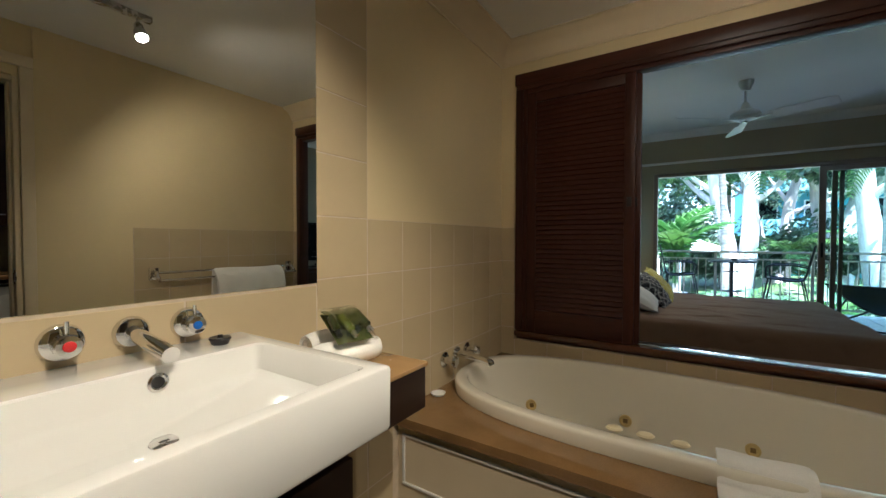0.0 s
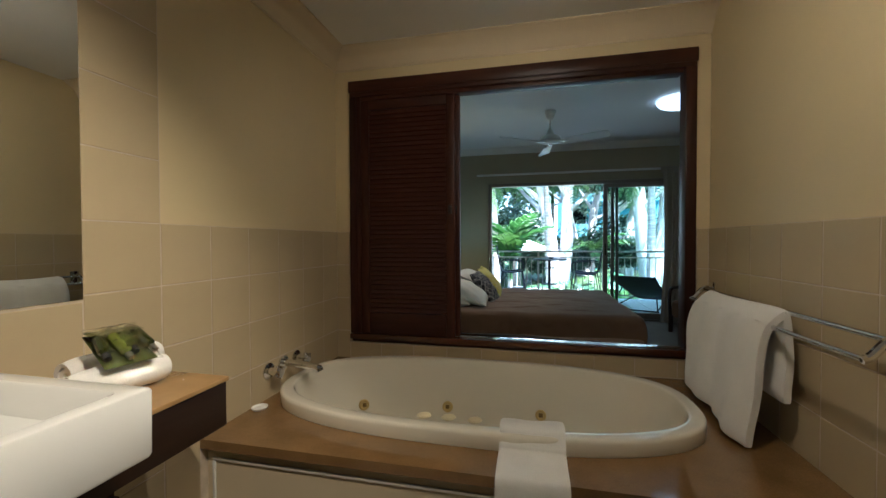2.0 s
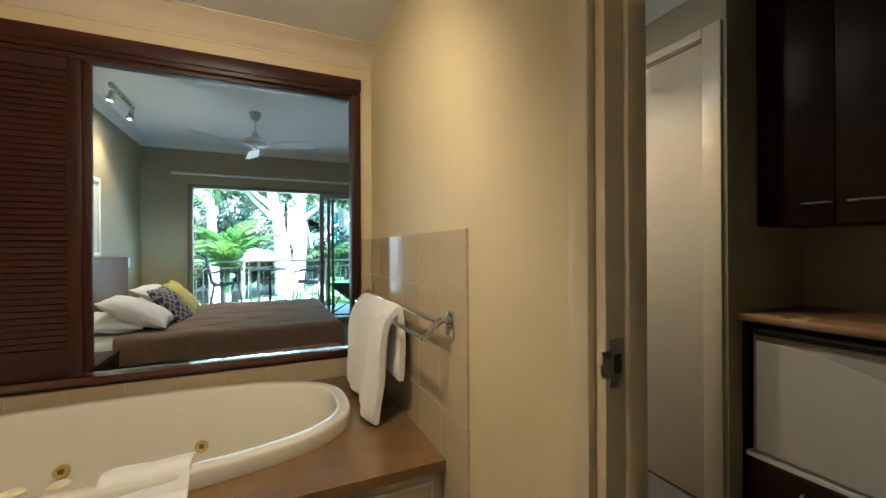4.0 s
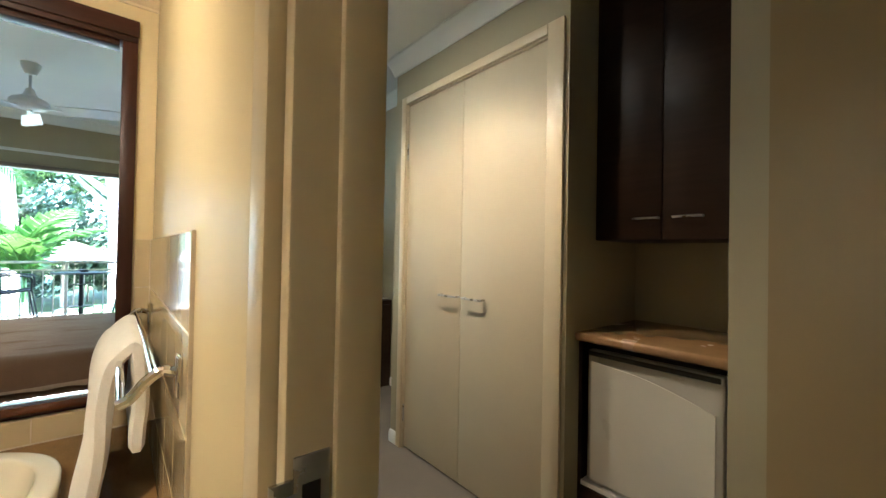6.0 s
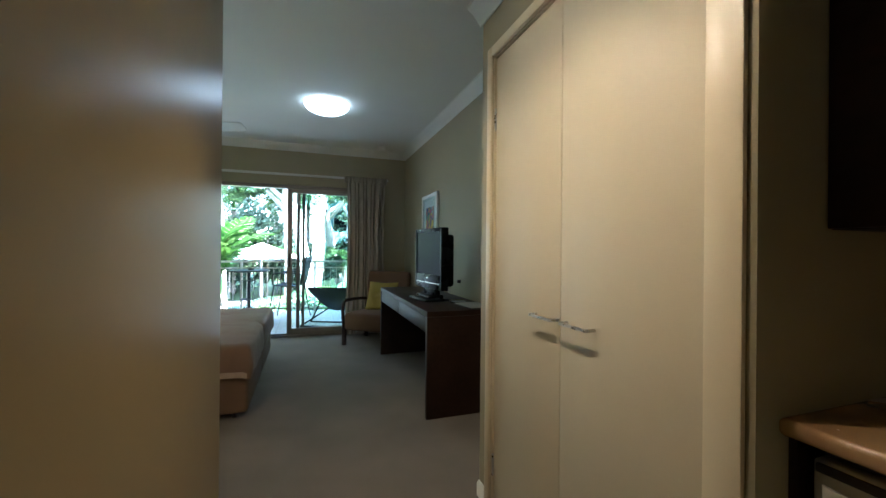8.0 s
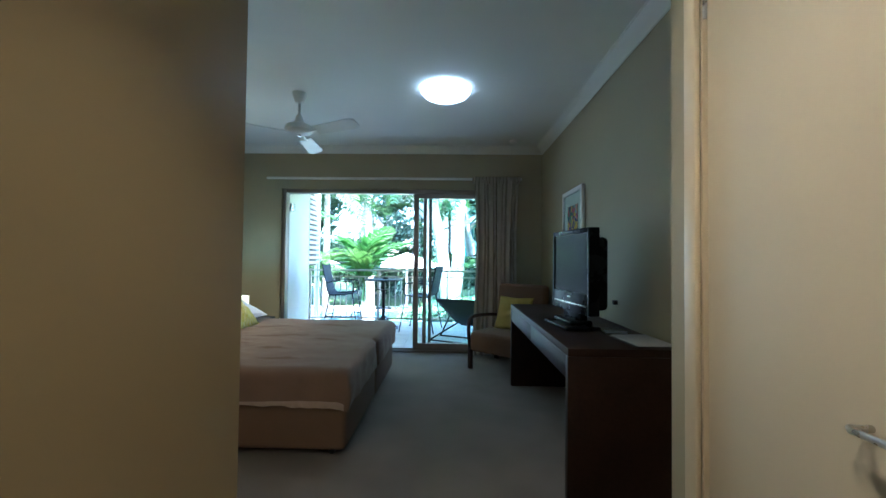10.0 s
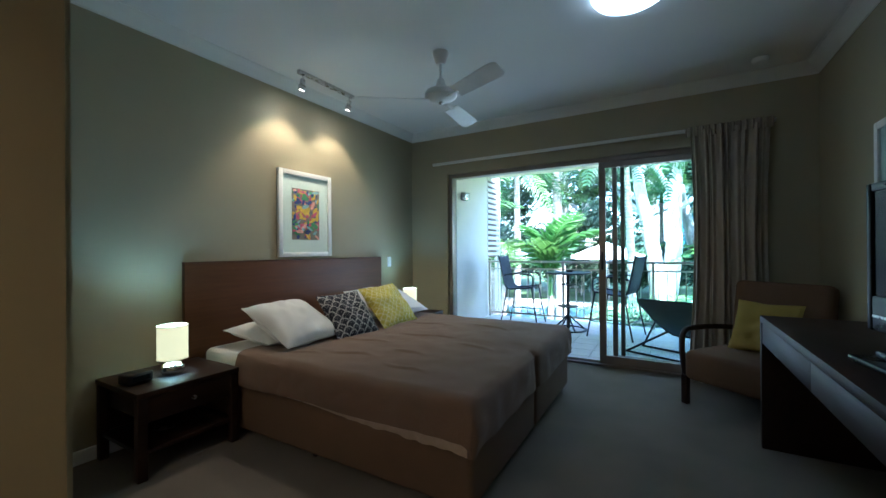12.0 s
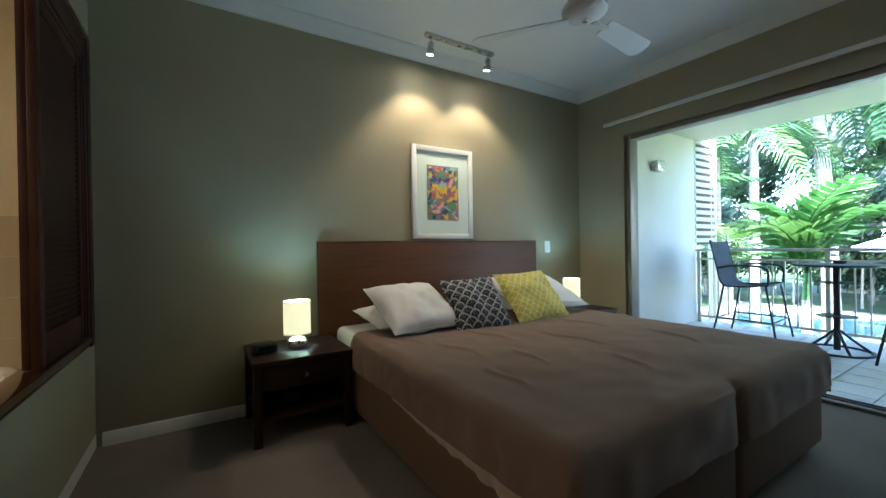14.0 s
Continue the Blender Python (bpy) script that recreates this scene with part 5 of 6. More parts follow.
part("cap", lathe(bmesh.new(), [(0.0, -0.3722), (0.018, -0.3722), (0.016, -0.384), (0.0, -0.388)], seg=20), M_CHROME, fan, "small chrome cap")
for a in (95.3, 215.3, 335.3):
    bl = bmesh.new()

    def blade_fn(u, v):
        x = 0.19 + u * 0.45
        w = 0.052 + 0.020 * u
        return Vector((x, (v - 0.5) * 2 * w * (1 - 0.5 * max(0, u - 0.92) / 0.08 * abs(2 * v - 1)), -(v - 0.5) * 2 * 0.018 - 0.352))
    sheet(bl, blade_fn, 16, 4, 0.006)
    b = part("blade", bl, M_FAN, fan, m=pose(0, 0, 0, 0, 0, a))
    part("blade_arm", one_box(0.085, 0.215, -0.020, 0.020, -0.362, -0.354, 0.003), M_FAN, b)
dome = thing("ceiling_light", "lit round opal dome light on the ceiling", "ceiling light", pose(2.71, 2.29, ZR))
part("rim", lathe(bmesh.new(), [(0.0, -0.0005), (0.200, -0.0005), (0.200, -0.012), (0.190, -0.014), (0.0, -0.014)], seg=48), M_WHITE, dome)
part("diffuser", lathe(bmesh.new(), [(0.212, -0.0145), (0.210, -0.030), (0.190, -0.055), (0.150, -0.075), (0.090, -0.092), (0.0, -0.100)], seg=48), glow("lit opal diffuser", (0.80, 0.95, 1.0), DOME_GLOW), dome, "lit cool-white opal diffuser")
smoke = thing("smoke_detector", "white round smoke detector on the ceiling", "smoke detector", pose(3.52, 3.74, ZR))
part("body", lathe(bmesh.new(), [(0, -0.0005), (0.055, -0.0005), (0.055, -0.018), (0.045, -0.034), (0.020, -0.038), (0, -0.038)], seg=32), M_WHITE, smoke)

desk_from = set(bpy.data.objects)
# desk and what stands on it
desk = thing("desk", "dark walnut panel-leg writing desk along the wall", "desk", pose(3.62, 1.93, 0.0))
DX0, DX1, DY0, DY1, DH = 3.340, 3.912, 0.987, 2.872, 0.785
wpart("top", one_box(DX0, DX1, DY0, DY1, DH - 0.040, DH, 0.003), M_VENEER, desk)
wpart("side_panel", one_box(DX0, DX1, DY0, DY0 + 0.040, 0.0, DH - 0.0405, 0.003), M_VENEER, desk)
wpart("side_panel", one_box(DX0, DX1, DY1 - 0.040, DY1, 0.0, DH - 0.0405, 0.003), M_VENEER, desk)
for k in range(2):
    w = (DY1 - DY0 - 0.084) / 2
    wpart("drawer_front", one_box(DX0 + 0.004, DX0 + 0.024, DY0 + 0.042 + w * k, DY0 + 0.040 + w * (k + 1), DH - 0.160, DH - 0.0425, 0.002), M_VENEER, desk)
wpart("back_panel", one_box(DX1 - 0.03, DX1 - 0.012, DY0 + 0.041, DY1 - 0.041, 0.30, DH - 0.041), M_VENEER, desk)
tv = thing("television", "black flat television on its stand on the desk", "television", pose(3.566, 1.672, DH, 0, 0, -82.5))
M_TVBODY = mat("glossy black plastic", (0.008, 0.009, 0.010), 0.28, vary=0.15, scale=6, spec=0.12)
part("stand_foot", one_box(-0.19, 0.19, -0.12, 0.11, 0.001, 0.022, 0.010, 3), M_TVBODY, tv)
part("stand_riser", one_box(-0.14, 0.14, -0.07, 0.08, 0.0225, 0.052, 0.012, 3), M_TVBODY, tv)
part("stand_neck", one_box(-0.13, 0.13, 0.0, 0.05, 0.0525, 0.18, 0.008), M_TVBODY, tv)
part("back_shell", one_box(-0.25, 0.255, 0.0485, 0.125, 0.13, 0.585, 0.028, 3), M_TVBODY, tv)
bz = part("bezel", boxes((-0.285, -0.254, -0.02, 0.048, 0.10, 0.642), (0.254, 0.285, -0.02, 0.048, 0.10, 0.642), (-0.2539, 0.2539, -0.02, 0.048, 0.612, 0.642), (-0.2539, 0.2539, -0.02, 0.048, 0.10, 0.228), bevel=0.006), M_TVBODY, tv)
part("screen", one_box(-0.253, 0.253, -0.012, 0.034, 0.229, 0.611), M_SCREEN, tv, "dark switched-off screen")
part("speaker_grille", one_box(-0.245, 0.245, -0.024, -0.0205, 0.150, 0.160, 0.002), M_STEEL, bz, "dull silver speaker strip")
part("badge", one_box(-0.022, 0.022, -0.022, -0.0203, 0.192, 0.200), M_STEEL, bz, "small silver badge")
single("power_plug", boxes((3.926, 3.9375, 1.76, 1.83, 0.895, 0.965), (3.890, 3.9255, 1.78, 1.81, 0.915, 0.945), bevel=0.004), M_VENEER, "dark power plug and outlet on the wall", "plug")
comp = thing("compendium", "open guest folder with white pages on the desk", "folder", pose(3.80, 1.18, DH + 0.001, 0, 0, 4))
part("cover", one_box(-0.115, 0.105, -0.155, 0.155, 0, 0.004, 0.001), M_BLACK, comp, "black folder cover")
part("page", one_box(-0.105, 0.098, -0.148, 0.148, 0.0043, 0.010, 0.001), mat("off-white paper", (0.42, 0.42, 0.40), 0.7, vary=0.05, scale=8), comp, "white page")
fold = thing("brochure", "dark brochure lying on the desk", "brochure", pose(3.76, 1.46, DH + 0.001, 0, 0, -10))
part("sheet", one_box(-0.075, 0.075, -0.105, 0.105, 0, 0.006, 0.001), mat("dark glossy paper", (0.03, 0.035, 0.04), 0.25, vary=0.3, scale=20), fold)
part("picture_panel", one_box(-0.060, 0.060, -0.09, 0.0, 0.0062, 0.0068), mat("grey print", (0.20, 0.22, 0.23), 0.4, vary=0.3, scale=30), fold)

settle(desk_from, 0.020, -0.026)

# armchair facing into the room
ch = thing("armchair", "brown fabric armchair with dark timber arms by the curtain", "armchair", Matrix.Translation((3.44, 3.445, 0)) @ Matrix.Rotation(math.atan2(-0.8, -0.6), 4, "Z"))
# local: faces +x, width along y
M_CHAIR = mat("brown weave upholstery", (0.15, 0.085, 0.045), 0.9, vary=0.12, scale=5, fine=0.2, bump=0.5, bump_scale=380)
part("seat", one_box(-0.28, 0.36, -0.31, 0.31, 0.20, 0.42, 0.045, 4), M_CHAIR, ch)
bk = one_box(-0.07, 0.07, -0.31, 0.31, 0.0, 0.60, 0.045, 4)
part("backrest", bk, M_CHAIR, ch, m=pose(-0.25, 0, 0.33, 0, -9, 0))
for s in (-1, 1):
    for lx in (0.31, -0.27):
        part("leg", one_box(lx - 0.022, lx + 0.022, s * 0.325 - 0.022, s * 0.325 + 0.022, 0.0, 0.215 if lx < 0 else 0.22, 0.004), M_VENEER, ch)
    part("arm", tube(bmesh.new(), smooth_path([(0.30, s * 0.335, 0.22), (0.335, s * 0.335, 0.42), (0.31, s * 0.335, 0.545), (0.20, s * 0.335, 0.570), (-0.10, s * 0.335, 0.555), (-0.30, s * 0.335, 0.53)], 6), 0.021, 10), M_VENEER, ch, "dark timber arm")
chc = thing("cushion", "mustard yellow cushion leaning in the armchair", "cushion", ch.matrix_basis @ pose(-0.09, 0.0, 0.60, 0, 68, 0) @ pose(0, 0, 0, 0, 0, 90), group="armchair cushion")
part("cover", pillow_mesh(0.43, 0.40, 0.13, 33), mat("mustard armchair cloth", (0.40, 0.30, 0.06), 0.9, vary=0.12, scale=10, fine=0.12, bump=0.4, bump_scale=300), chc)

# ---- balcony ----
BF = -0.030
balc = structure("balcony_floor", one_box(-0.14, 4.3, 4.22, 6.75, -0.25, BF - 0.010), mat("balcony bedding", (0.40, 0.38, 0.34), 0.9, vary=0.1), "concrete balcony slab", "floor")
structure("balcony_soffit", one_box(-0.14, 4.3, 4.22, 6.72, 2.53, 2.75), M_BALC_WALL, "white balcony soffit", "ceiling")
structure("balcony_wall_west", one_box(-0.20, -0.005, 4.221, 6.50, BF - 0.009, 2.529), M_BALC_WALL, "white rendered balcony side wall", "wall")
structure("balcony_wall_east", one_box(4.10, 4.3, 4.221, 6.70, BF - 0.009, 2.529), M_BALC_WALL, "white rendered balcony side wall", "wall")
wl = thing("wall_light", "grey square wall light on the balcony wall", "wall light", pose(-0.004, 5.50, 2.05))
part("back_plate", one_box(0, 0.012, -0.06, 0.06, -0.05, 0.05, 0.003), M_STEEL, wl)
part("box", one_box(0.0125, 0.10, -0.075, 0.075, -0.065, 0.065, 0.006), M_STEEL, wl)
screen = thing("slat_screen", "white slatted privacy screen beside the balcony", "screen", pose(-0.05, 6.78, 1.05))
for py in (6.56, 7.02):
    wpart("post", one_box(-0.075, -0.03, py, py + 0.04, BF, 2.60, 0.003), M_BALC_WALL, screen)
wpart("backing", one_box(-0.074, -0.0305, 6.601, 7.019, 1.05, 2.58, 0.002), mat("brown stained board", (0.16, 0.11, 0.08), 0.7, vary=0.2, scale=8), screen, "brown backing board")
wpart("end_post", one_box(-0.029, -0.003, 7.082, 7.14, BF, 2.60, 0.003), M_BALC_WALL, screen)
for k in range(15):
    z = 1.08 + 0.100 * k
    wpart("slat", one_box(-0.029, -0.005, 6.53, 7.08, z, z + 0.058, 0.003), M_BALC_WALL, screen)

railing = thing("balcony_railing", "cream metal balcony railing with upright bars", "railing", pose(2.0, 6.5, BF))
RYY = 6.53
wpart("top_rail", one_box(-0.004, 4.099, RYY - 0.03, RYY + 0.03, 0.955, 0.99, 0.008), M_RAIL, railing)
wpart("mid_rail", one_box(-0.004, 4.099, RYY - 0.012, RYY + 0.012, 0.835, 0.86, 0.003), M_RAIL, railing)
wpart("bottom_rail", one_box(-0.004, 4.099, RYY - 0.012, RYY + 0.012, 0.04, 0.07, 0.003), M_RAIL, railing)
for k in range(4):
    x = 0.03 + 1.33 * k
    wpart("post", one_box(x - 0.02, x + 0.02, RYY - 0.02, RYY + 0.02, BF, 0.9545, 0.003), M_RAIL, railing)
bar = None
for k in range(35):
    x = 0.03 + 0.1185 * k
    if min(abs(x - 0.03 - 1.33 * j) for j in range(4)) < 0.045:
        continue
    if bar is None:
        bar = to_mesh("bar", one_box(-0.007, 0.007, -0.007, 0.007, 0.0705, 0.8345), M_RAIL)
    ob = new("bar", bar)
    ob.parent = railing
    ob.matrix_basis = pose(x - 2.0, RYY - 6.5, -BF)


def balcony_chair(m, label):
    """A tall sling chair; local x forward, seat at 0.62."""
    c = thing("balcony_chair", label, "chair", m, group="balcony chairs")
    SH = 0.62
    for s in (-1, 1):
        y = s * 0.25
        part("side_frame", tube(bmesh.new(), smooth_path([(-0.33, y, 1.13), (-0.27, y, 0.85), (-0.21, y, SH), (-0.05, y, SH - 0.025), (0.22, y, SH + 0.005)], 6), 0.012, 8), M_FRAME_BLACK, c)
        part("front_leg", tube(bmesh.new(), [(0.20, y * 1.04, SH), (0.25, y * 1.12, 0.30), (0.30, y * 1.2, 0.002)], 0.011, 8), M_FRAME_BLACK, c)
        part("rear_leg", tube(bmesh.new(), [(-0.19, y * 1.04, SH), (-0.24, y * 1.12, 0.30), (-0.30, y * 1.2, 0.002)], 0.011, 8), M_FRAME_BLACK, c)
        part("arm", tube(bmesh.new(), smooth_path([(-0.255, y * 1.06, 0.80), (-0.10, y * 1.15, 0.835), (0.13, y * 1.15, 0.83), (0.22, y * 1.12, 0.79), (0.225, y * 1.06, 0.63)], 6), 0.012, 8), M_FRAME_BLACK, c)
    for z, x in ((0.22, 0.262), (0.22, -0.256)):
        part("stretcher", one_cyl((x, -0.285, z), (x, 0.285, z), 0.008, seg=8), M_FRAME_BLACK, c)
    for s in (-1, 1):
        part("stretcher", one_cyl((-0.256, s * 0.285, 0.22), (0.262, s * 0.285, 0.22), 0.008, seg=8), M_FRAME_BLACK, c)
    pts = smooth_path([(-0.325, 0, 1.12), (-0.265, 0, 0.85), (-0.205, 0, SH + 0.01), (-0.05, 0, SH - 0.035), (0.21, 0, SH)], 6)
    n = len(pts) - 1
    part("sling", sheet(bmesh.new(), lambda u, v: pts[min(int(u * n + 0.5), n)] + Vector((0, (v - 0.5) * 0.48, -0.012 * (1 - (2 * v - 1) ** 2))), n, 8, 0.004), M_MESH_FABRIC, c, "dark grey sling seat and back")
    return c


balcony_chair(pose(0.82, 6.05, BF, 0, 0, 4), "tall black sling chair on the balcony, side on")
balcony_chair(pose(2.25, 5.82, BF, 0, 0, 168), "tall black sling chair beside the balcony table")
tab = thing("balcony_table", "round black pedestal table on the balcony", "table", pose(1.567, 5.93, BF))
part("tabletop", lathe(bmesh.new(), [(0, 0.845), (0.33, 0.845), (0.345, 0.853), (0.345, 0.868), (0.33, 0.872), (0, 0.872)], seg=48), M_FRAME_BLACK, tab)
part("pedestal", one_cyl((0, 0, 0.02), (0, 0, 0.845), 0.026, seg=18), M_FRAME_BLACK, tab)
part("lower_shelf", lathe(bmesh.new(), [(0.02, 0.35), (0.15, 0.35), (0.155, 0.356), (0.15, 0.362), (0.02, 0.362)], seg=36), M_FRAME_BLACK, tab)
part("upper_shelf", lathe(bmesh.new(), [(0.02, 0.68), (0.12, 0.68), (0.125, 0.686), (0.12, 0.692), (0.02, 0.692)], seg=36), M_FRAME_BLACK, tab)
for k in range(4):
    a = k * math.pi / 2 + 0.6
    ca, sa = math.cos(a), math.sin(a)
    part("leg", tube(bmesh.new(), smooth_path([(0.02 * ca, 0.02 * sa, 0.22), (0.12 * ca, 0.12 * sa, 0.12), (0.25 * ca, 0.25 * sa, 0.012)], 5), 0.012, 8), M_FRAME_BLACK, tab)
part("foot_ring", lathe(bmesh.new(), [(0.24, 0.002), (0.27, 0.002), (0.27, 0.020), (0.24, 0.020), (0.24, 0.002)], seg=36), M_FRAME_BLACK, tab)
single("ashtray", lathe(bmesh.new(), [(0, 0.002), (0.045, 0.002), (0.052, 0.030), (0.046, 0.030), (0.038, 0.010), (0, 0.008)], seg=24), M_FRAME_BLACK, "small dark ashtray on the balcony table", "ashtray", pose(1.60, 5.90, BF + 0.873))

lg = thing("sling_lounger", "folding dark sling lounger leaning back on the balcony", "lounger", pose(2.55, 5.10, BF))


def sling_fn(u, v):
    """From the high far edge (v = 1) down to the low near edge (v = 0), drawn to a point at u = 0."""
    k = math.sin(min(1.0, u * 2.6 + 0.06) * math.pi / 2)
    far = Vector((0.74 * u, 0.0, 0.615 - 0.03 * u))
    near = far + Vector((0.15, -0.44, -0.31)) * k
    p = far.lerp(near, 1 - v)
    return p + Vector((0, 0.02, -0.055)) * k * (1 - (2 * v - 1) ** 2)


part("sling", sheet(bmesh.new(), sling_fn, 24, 14, 0.006), M_MESH_FABRIC, lg, "dark grey sling")
for v in (0, 1):
    part("side_rail", tube(bmesh.new(), [sling_fn(i / 16, v) for i in range(17)], 0.011, 8), M_FRAME_BLACK, lg)
end_rail = [sling_fn(1.0, i / 8) for i in range(9)]
part("end_rail", tube(bmesh.new(), end_rail, 0.011, 8), M_FRAME_BLACK, lg)
for dx, dy in ((0, 0), (0.16, 0.36)):
    part("floor_rail", one_cyl((-0.11 + dx, -0.15 + dy, 0.013), (0.62 + dx, -0.46 + dy, 0.013), 0.012, seg=8), M_FRAME_BLACK, lg)
part("leg", one_cyl((-0.10, -0.155, 0.013), (0.34, -0.36, 0.325), 0.012, seg=8), M_FRAME_BLACK, lg)
part("leg", one_cyl((0.06, 0.205, 0.013), (0.30, 0.0, 0.590), 0.012, seg=8), M_FRAME_BLACK, lg)
part("leg", one_cyl((0.60, -0.45, 0.013), (0.80, -0.40, 0.285), 0.012, seg=8), M_FRAME_BLACK, lg)
part("leg", one_cyl((0.76, -0.09, 0.013), (0.735, 0.0, 0.575), 0.012, seg=8), M_FRAME_BLACK, lg)

# balcony tiles
pv = to_mesh("tile", one_box(-0.1475, 0.1475, -0.1475, 0.1475, -0.010, 0.0, 0.003, 1), M_PAVER)
for i in range(14):
    for j in range(8):
        ob = new("tile", pv)
        ob.parent = balc
        ob.matrix_basis = pose(0.147 + 0.30 * i, 4.372 + 0.30 * j, BF)

# ---- garden ----
GZ = -1.3
structure("ground", one_box(-300, 300, 6.76, 600, GZ - 0.4, GZ), M_GRASS, "lawn and garden ground reaching to the horizon", "ground")
structure("ground_near", one_box(-300, 300, -300, 6.755, GZ - 0.4, GZ - 0.02), M_GRASS, "ground under the building", "ground")
M_WATER = mat("pool water", (0.26, 0.42, 0.42), 0.05, vary=0.15, scale=1.5, bump=0.3, bump_scale=6)
structure("pool_water", one_box(-3.0, 4.5, 11.5, 17.0, GZ + 0.004, GZ + 0.03), M_WATER, "turquoise swimming pool", "water")
structure("paving", boxes((-4.2, 5.7, 10.3, 11.49, GZ + 0.004, GZ + 0.06), (-4.2, 5.7, 17.01, 18.6, GZ + 0.004, GZ + 0.06), (-4.2, -3.01, 11.49, 17.01, GZ + 0.004, GZ + 0.06), (4.51, 5.7, 11.49, 17.01, GZ + 0.004, GZ + 0.06)), mat("pale pool paving", (0.55, 0.50, 0.42), 0.7, vary=0.12, scale=2, fine=0.1, bump_scale=60), "pale pool paving", "paving")

M_FROND = [mat("palm leaf", c, 0.45, vary=0.3, scale=4, random_amount=0.2) for c in ((0.065, 0.15, 0.04), (0.10, 0.18, 0.045), (0.05, 0.12, 0.05))]
M_LEAF = [mat("tree leaf", c, 0.55, vary=0.4, scale=2, random_amount=0.15) for c in ((0.11, 0.17, 0.10), (0.13, 0.18, 0.11), (0.10, 0.16, 0.11))]
M_NEAR = [mat("broad palm leaf", c, 0.4, vary=0.35, scale=4, random_amount=0.3) for c in ((0.05, 0.13, 0.025), (0.075, 0.155, 0.03))]
for m_ in M_FROND + M_LEAF + M_NEAR:      # thin leaves let light through
    nt_ = m_.node_tree
    bs_ = nt_.nodes["Principled BSDF"]
    tr_, mx_ = nt_.nodes.new("ShaderNodeBsdfTranslucent"), nt_.nodes.new("ShaderNodeMixShader")
    nt_.links.new(bs_.inputs["Base Color"].links[0].from_socket, tr_.inputs["Color"])
    mx_.inputs[0].default_value = 0.25 if m_ in M_FROND else 0.5 if m_ in M_LEAF else 0.4
    nt_.links.new(bs_.outputs[0], mx_.inputs[1])
    nt_.links.new(tr_.outputs[0], mx_.inputs[2])
    nt_.links.new(mx_.outputs[0], nt_.nodes["Material Output"].inputs["Surface"])
M_PALM_TRUNK = mat("ringed palm bark", (0.34, 0.30, 0.25), 0.9, vary=0.35, scale=3, fine=0.3, bump=0.6, bump_scale=14, stretch=(0.3, 0.3, 4))
M_BARK = mat("white paperbark", (0.50, 0.48, 0.44), 0.85, vary=0.25, scale=1.5, fine=0.15, bump=0.5, bump_scale=10, stretch=(1, 1, 0.25))


def frond_mesh(length, leaflet, droop, width, material, n=26):
    bm = bmesh.new()

    def axis(t):
        return Vector((length * t * (1 - 0.15 * droop * t), 0, length * (0.55 * t - droop * t * t)))
    tube(bm, [axis(k / 10) for k in range(11)], [0.018 * (1 - 0.8 * k / 10) * max(1, length / 2) for k in range(11)], 5)
    for k in range(n):
        t = 0.10 + 0.90 * k / (n - 1)
        p = axis(t)
        d = (axis(min(1, t + 0.02)) - axis(t - 0.02)).normalized()
        ll = leaflet * (math.sin(math.pi * (0.12 + 0.84 * t)) ** 0.7)
        for s in (-1, 1):
            side = (Vector((0, s, 0)) + d * 0.65 + Vector((0, 0, random.uniform(-0.05, 0.30)))).normalized()
            tip = p + side * ll + Vector((0, 0, -0.34 * ll))
            mid = p + side * ll * 0.5 + Vector((0, 0, 0.02))
            wv = d * width
            a = bm.verts.new(p - wv * 0.5)
            b = bm.verts.new(p + wv * 0.5)
            c = bm.verts.new(mid + wv * 0.62)
            e = bm.verts.new(mid - wv * 0.62)
            t_ = bm.verts.new(tip)
            bm.faces.new((a, b, c, e))
            bm.faces.new((e, c, t_))
    return to_mesh("frond", bm, material, smooth=0)


FR_BIG = [frond_mesh(2.4, 0.62, 0.55, 0.055, M_FROND[k % 3]) for k in range(2)]
FR_DROOP = [frond_mesh(2.6, 0.75, 0.95, 0.045, M_FROND[(k + 1) % 3], 32) for k in range(2)]
FR_LOW = [frond_mesh(1.75, 0.62, 0.42, 0.085, M_FROND[k % 3], 17) for k in range(3)]


def palm(x, y, z, height, fronds, count, label, lean=0.0, r=0.11, seed=0, scale=1.0, lift=0.0):
    rnd = random.Random(seed)
    p = thing("palm_tree", label, "palm", pose(x, y, z, 0, 0, rnd.uniform(0, 360)), group="garden palms")
    pts = [(lean * (k / 8) ** 2, 0, height * k / 8) for k in range(9)]
    if height > 0.8:
        part("trunk", tube(bmesh.new(), pts, [r * (1.25 - 0.4 * k / 8) for k in range(9)], 12), M_PALM_TRUNK, p, "grey ringed trunk")
        part("crownshaft", one_cyl((pts[-1][0], 0, height - 0.02), (pts[-1][0], 0, height + 0.45 * scale), r * 0.9, r * 0.5, 12), M_FROND[0], p, "smooth green crownshaft")
    for k in range(count):
        f = new("frond", fronds[k % len(fronds)])
        f.parent = p
        up = rnd.uniform(-10, 42) + lift
        f.matrix_basis = pose(pts[-1][0], 0, height + (0.4 * scale if height > 0.8 else 0.02), 0, -up + 12, 360 * k / count + rnd.uniform(-14, 14)) @ Matrix.Scale(scale * rnd.uniform(0.85, 1.1), 4)
    return p


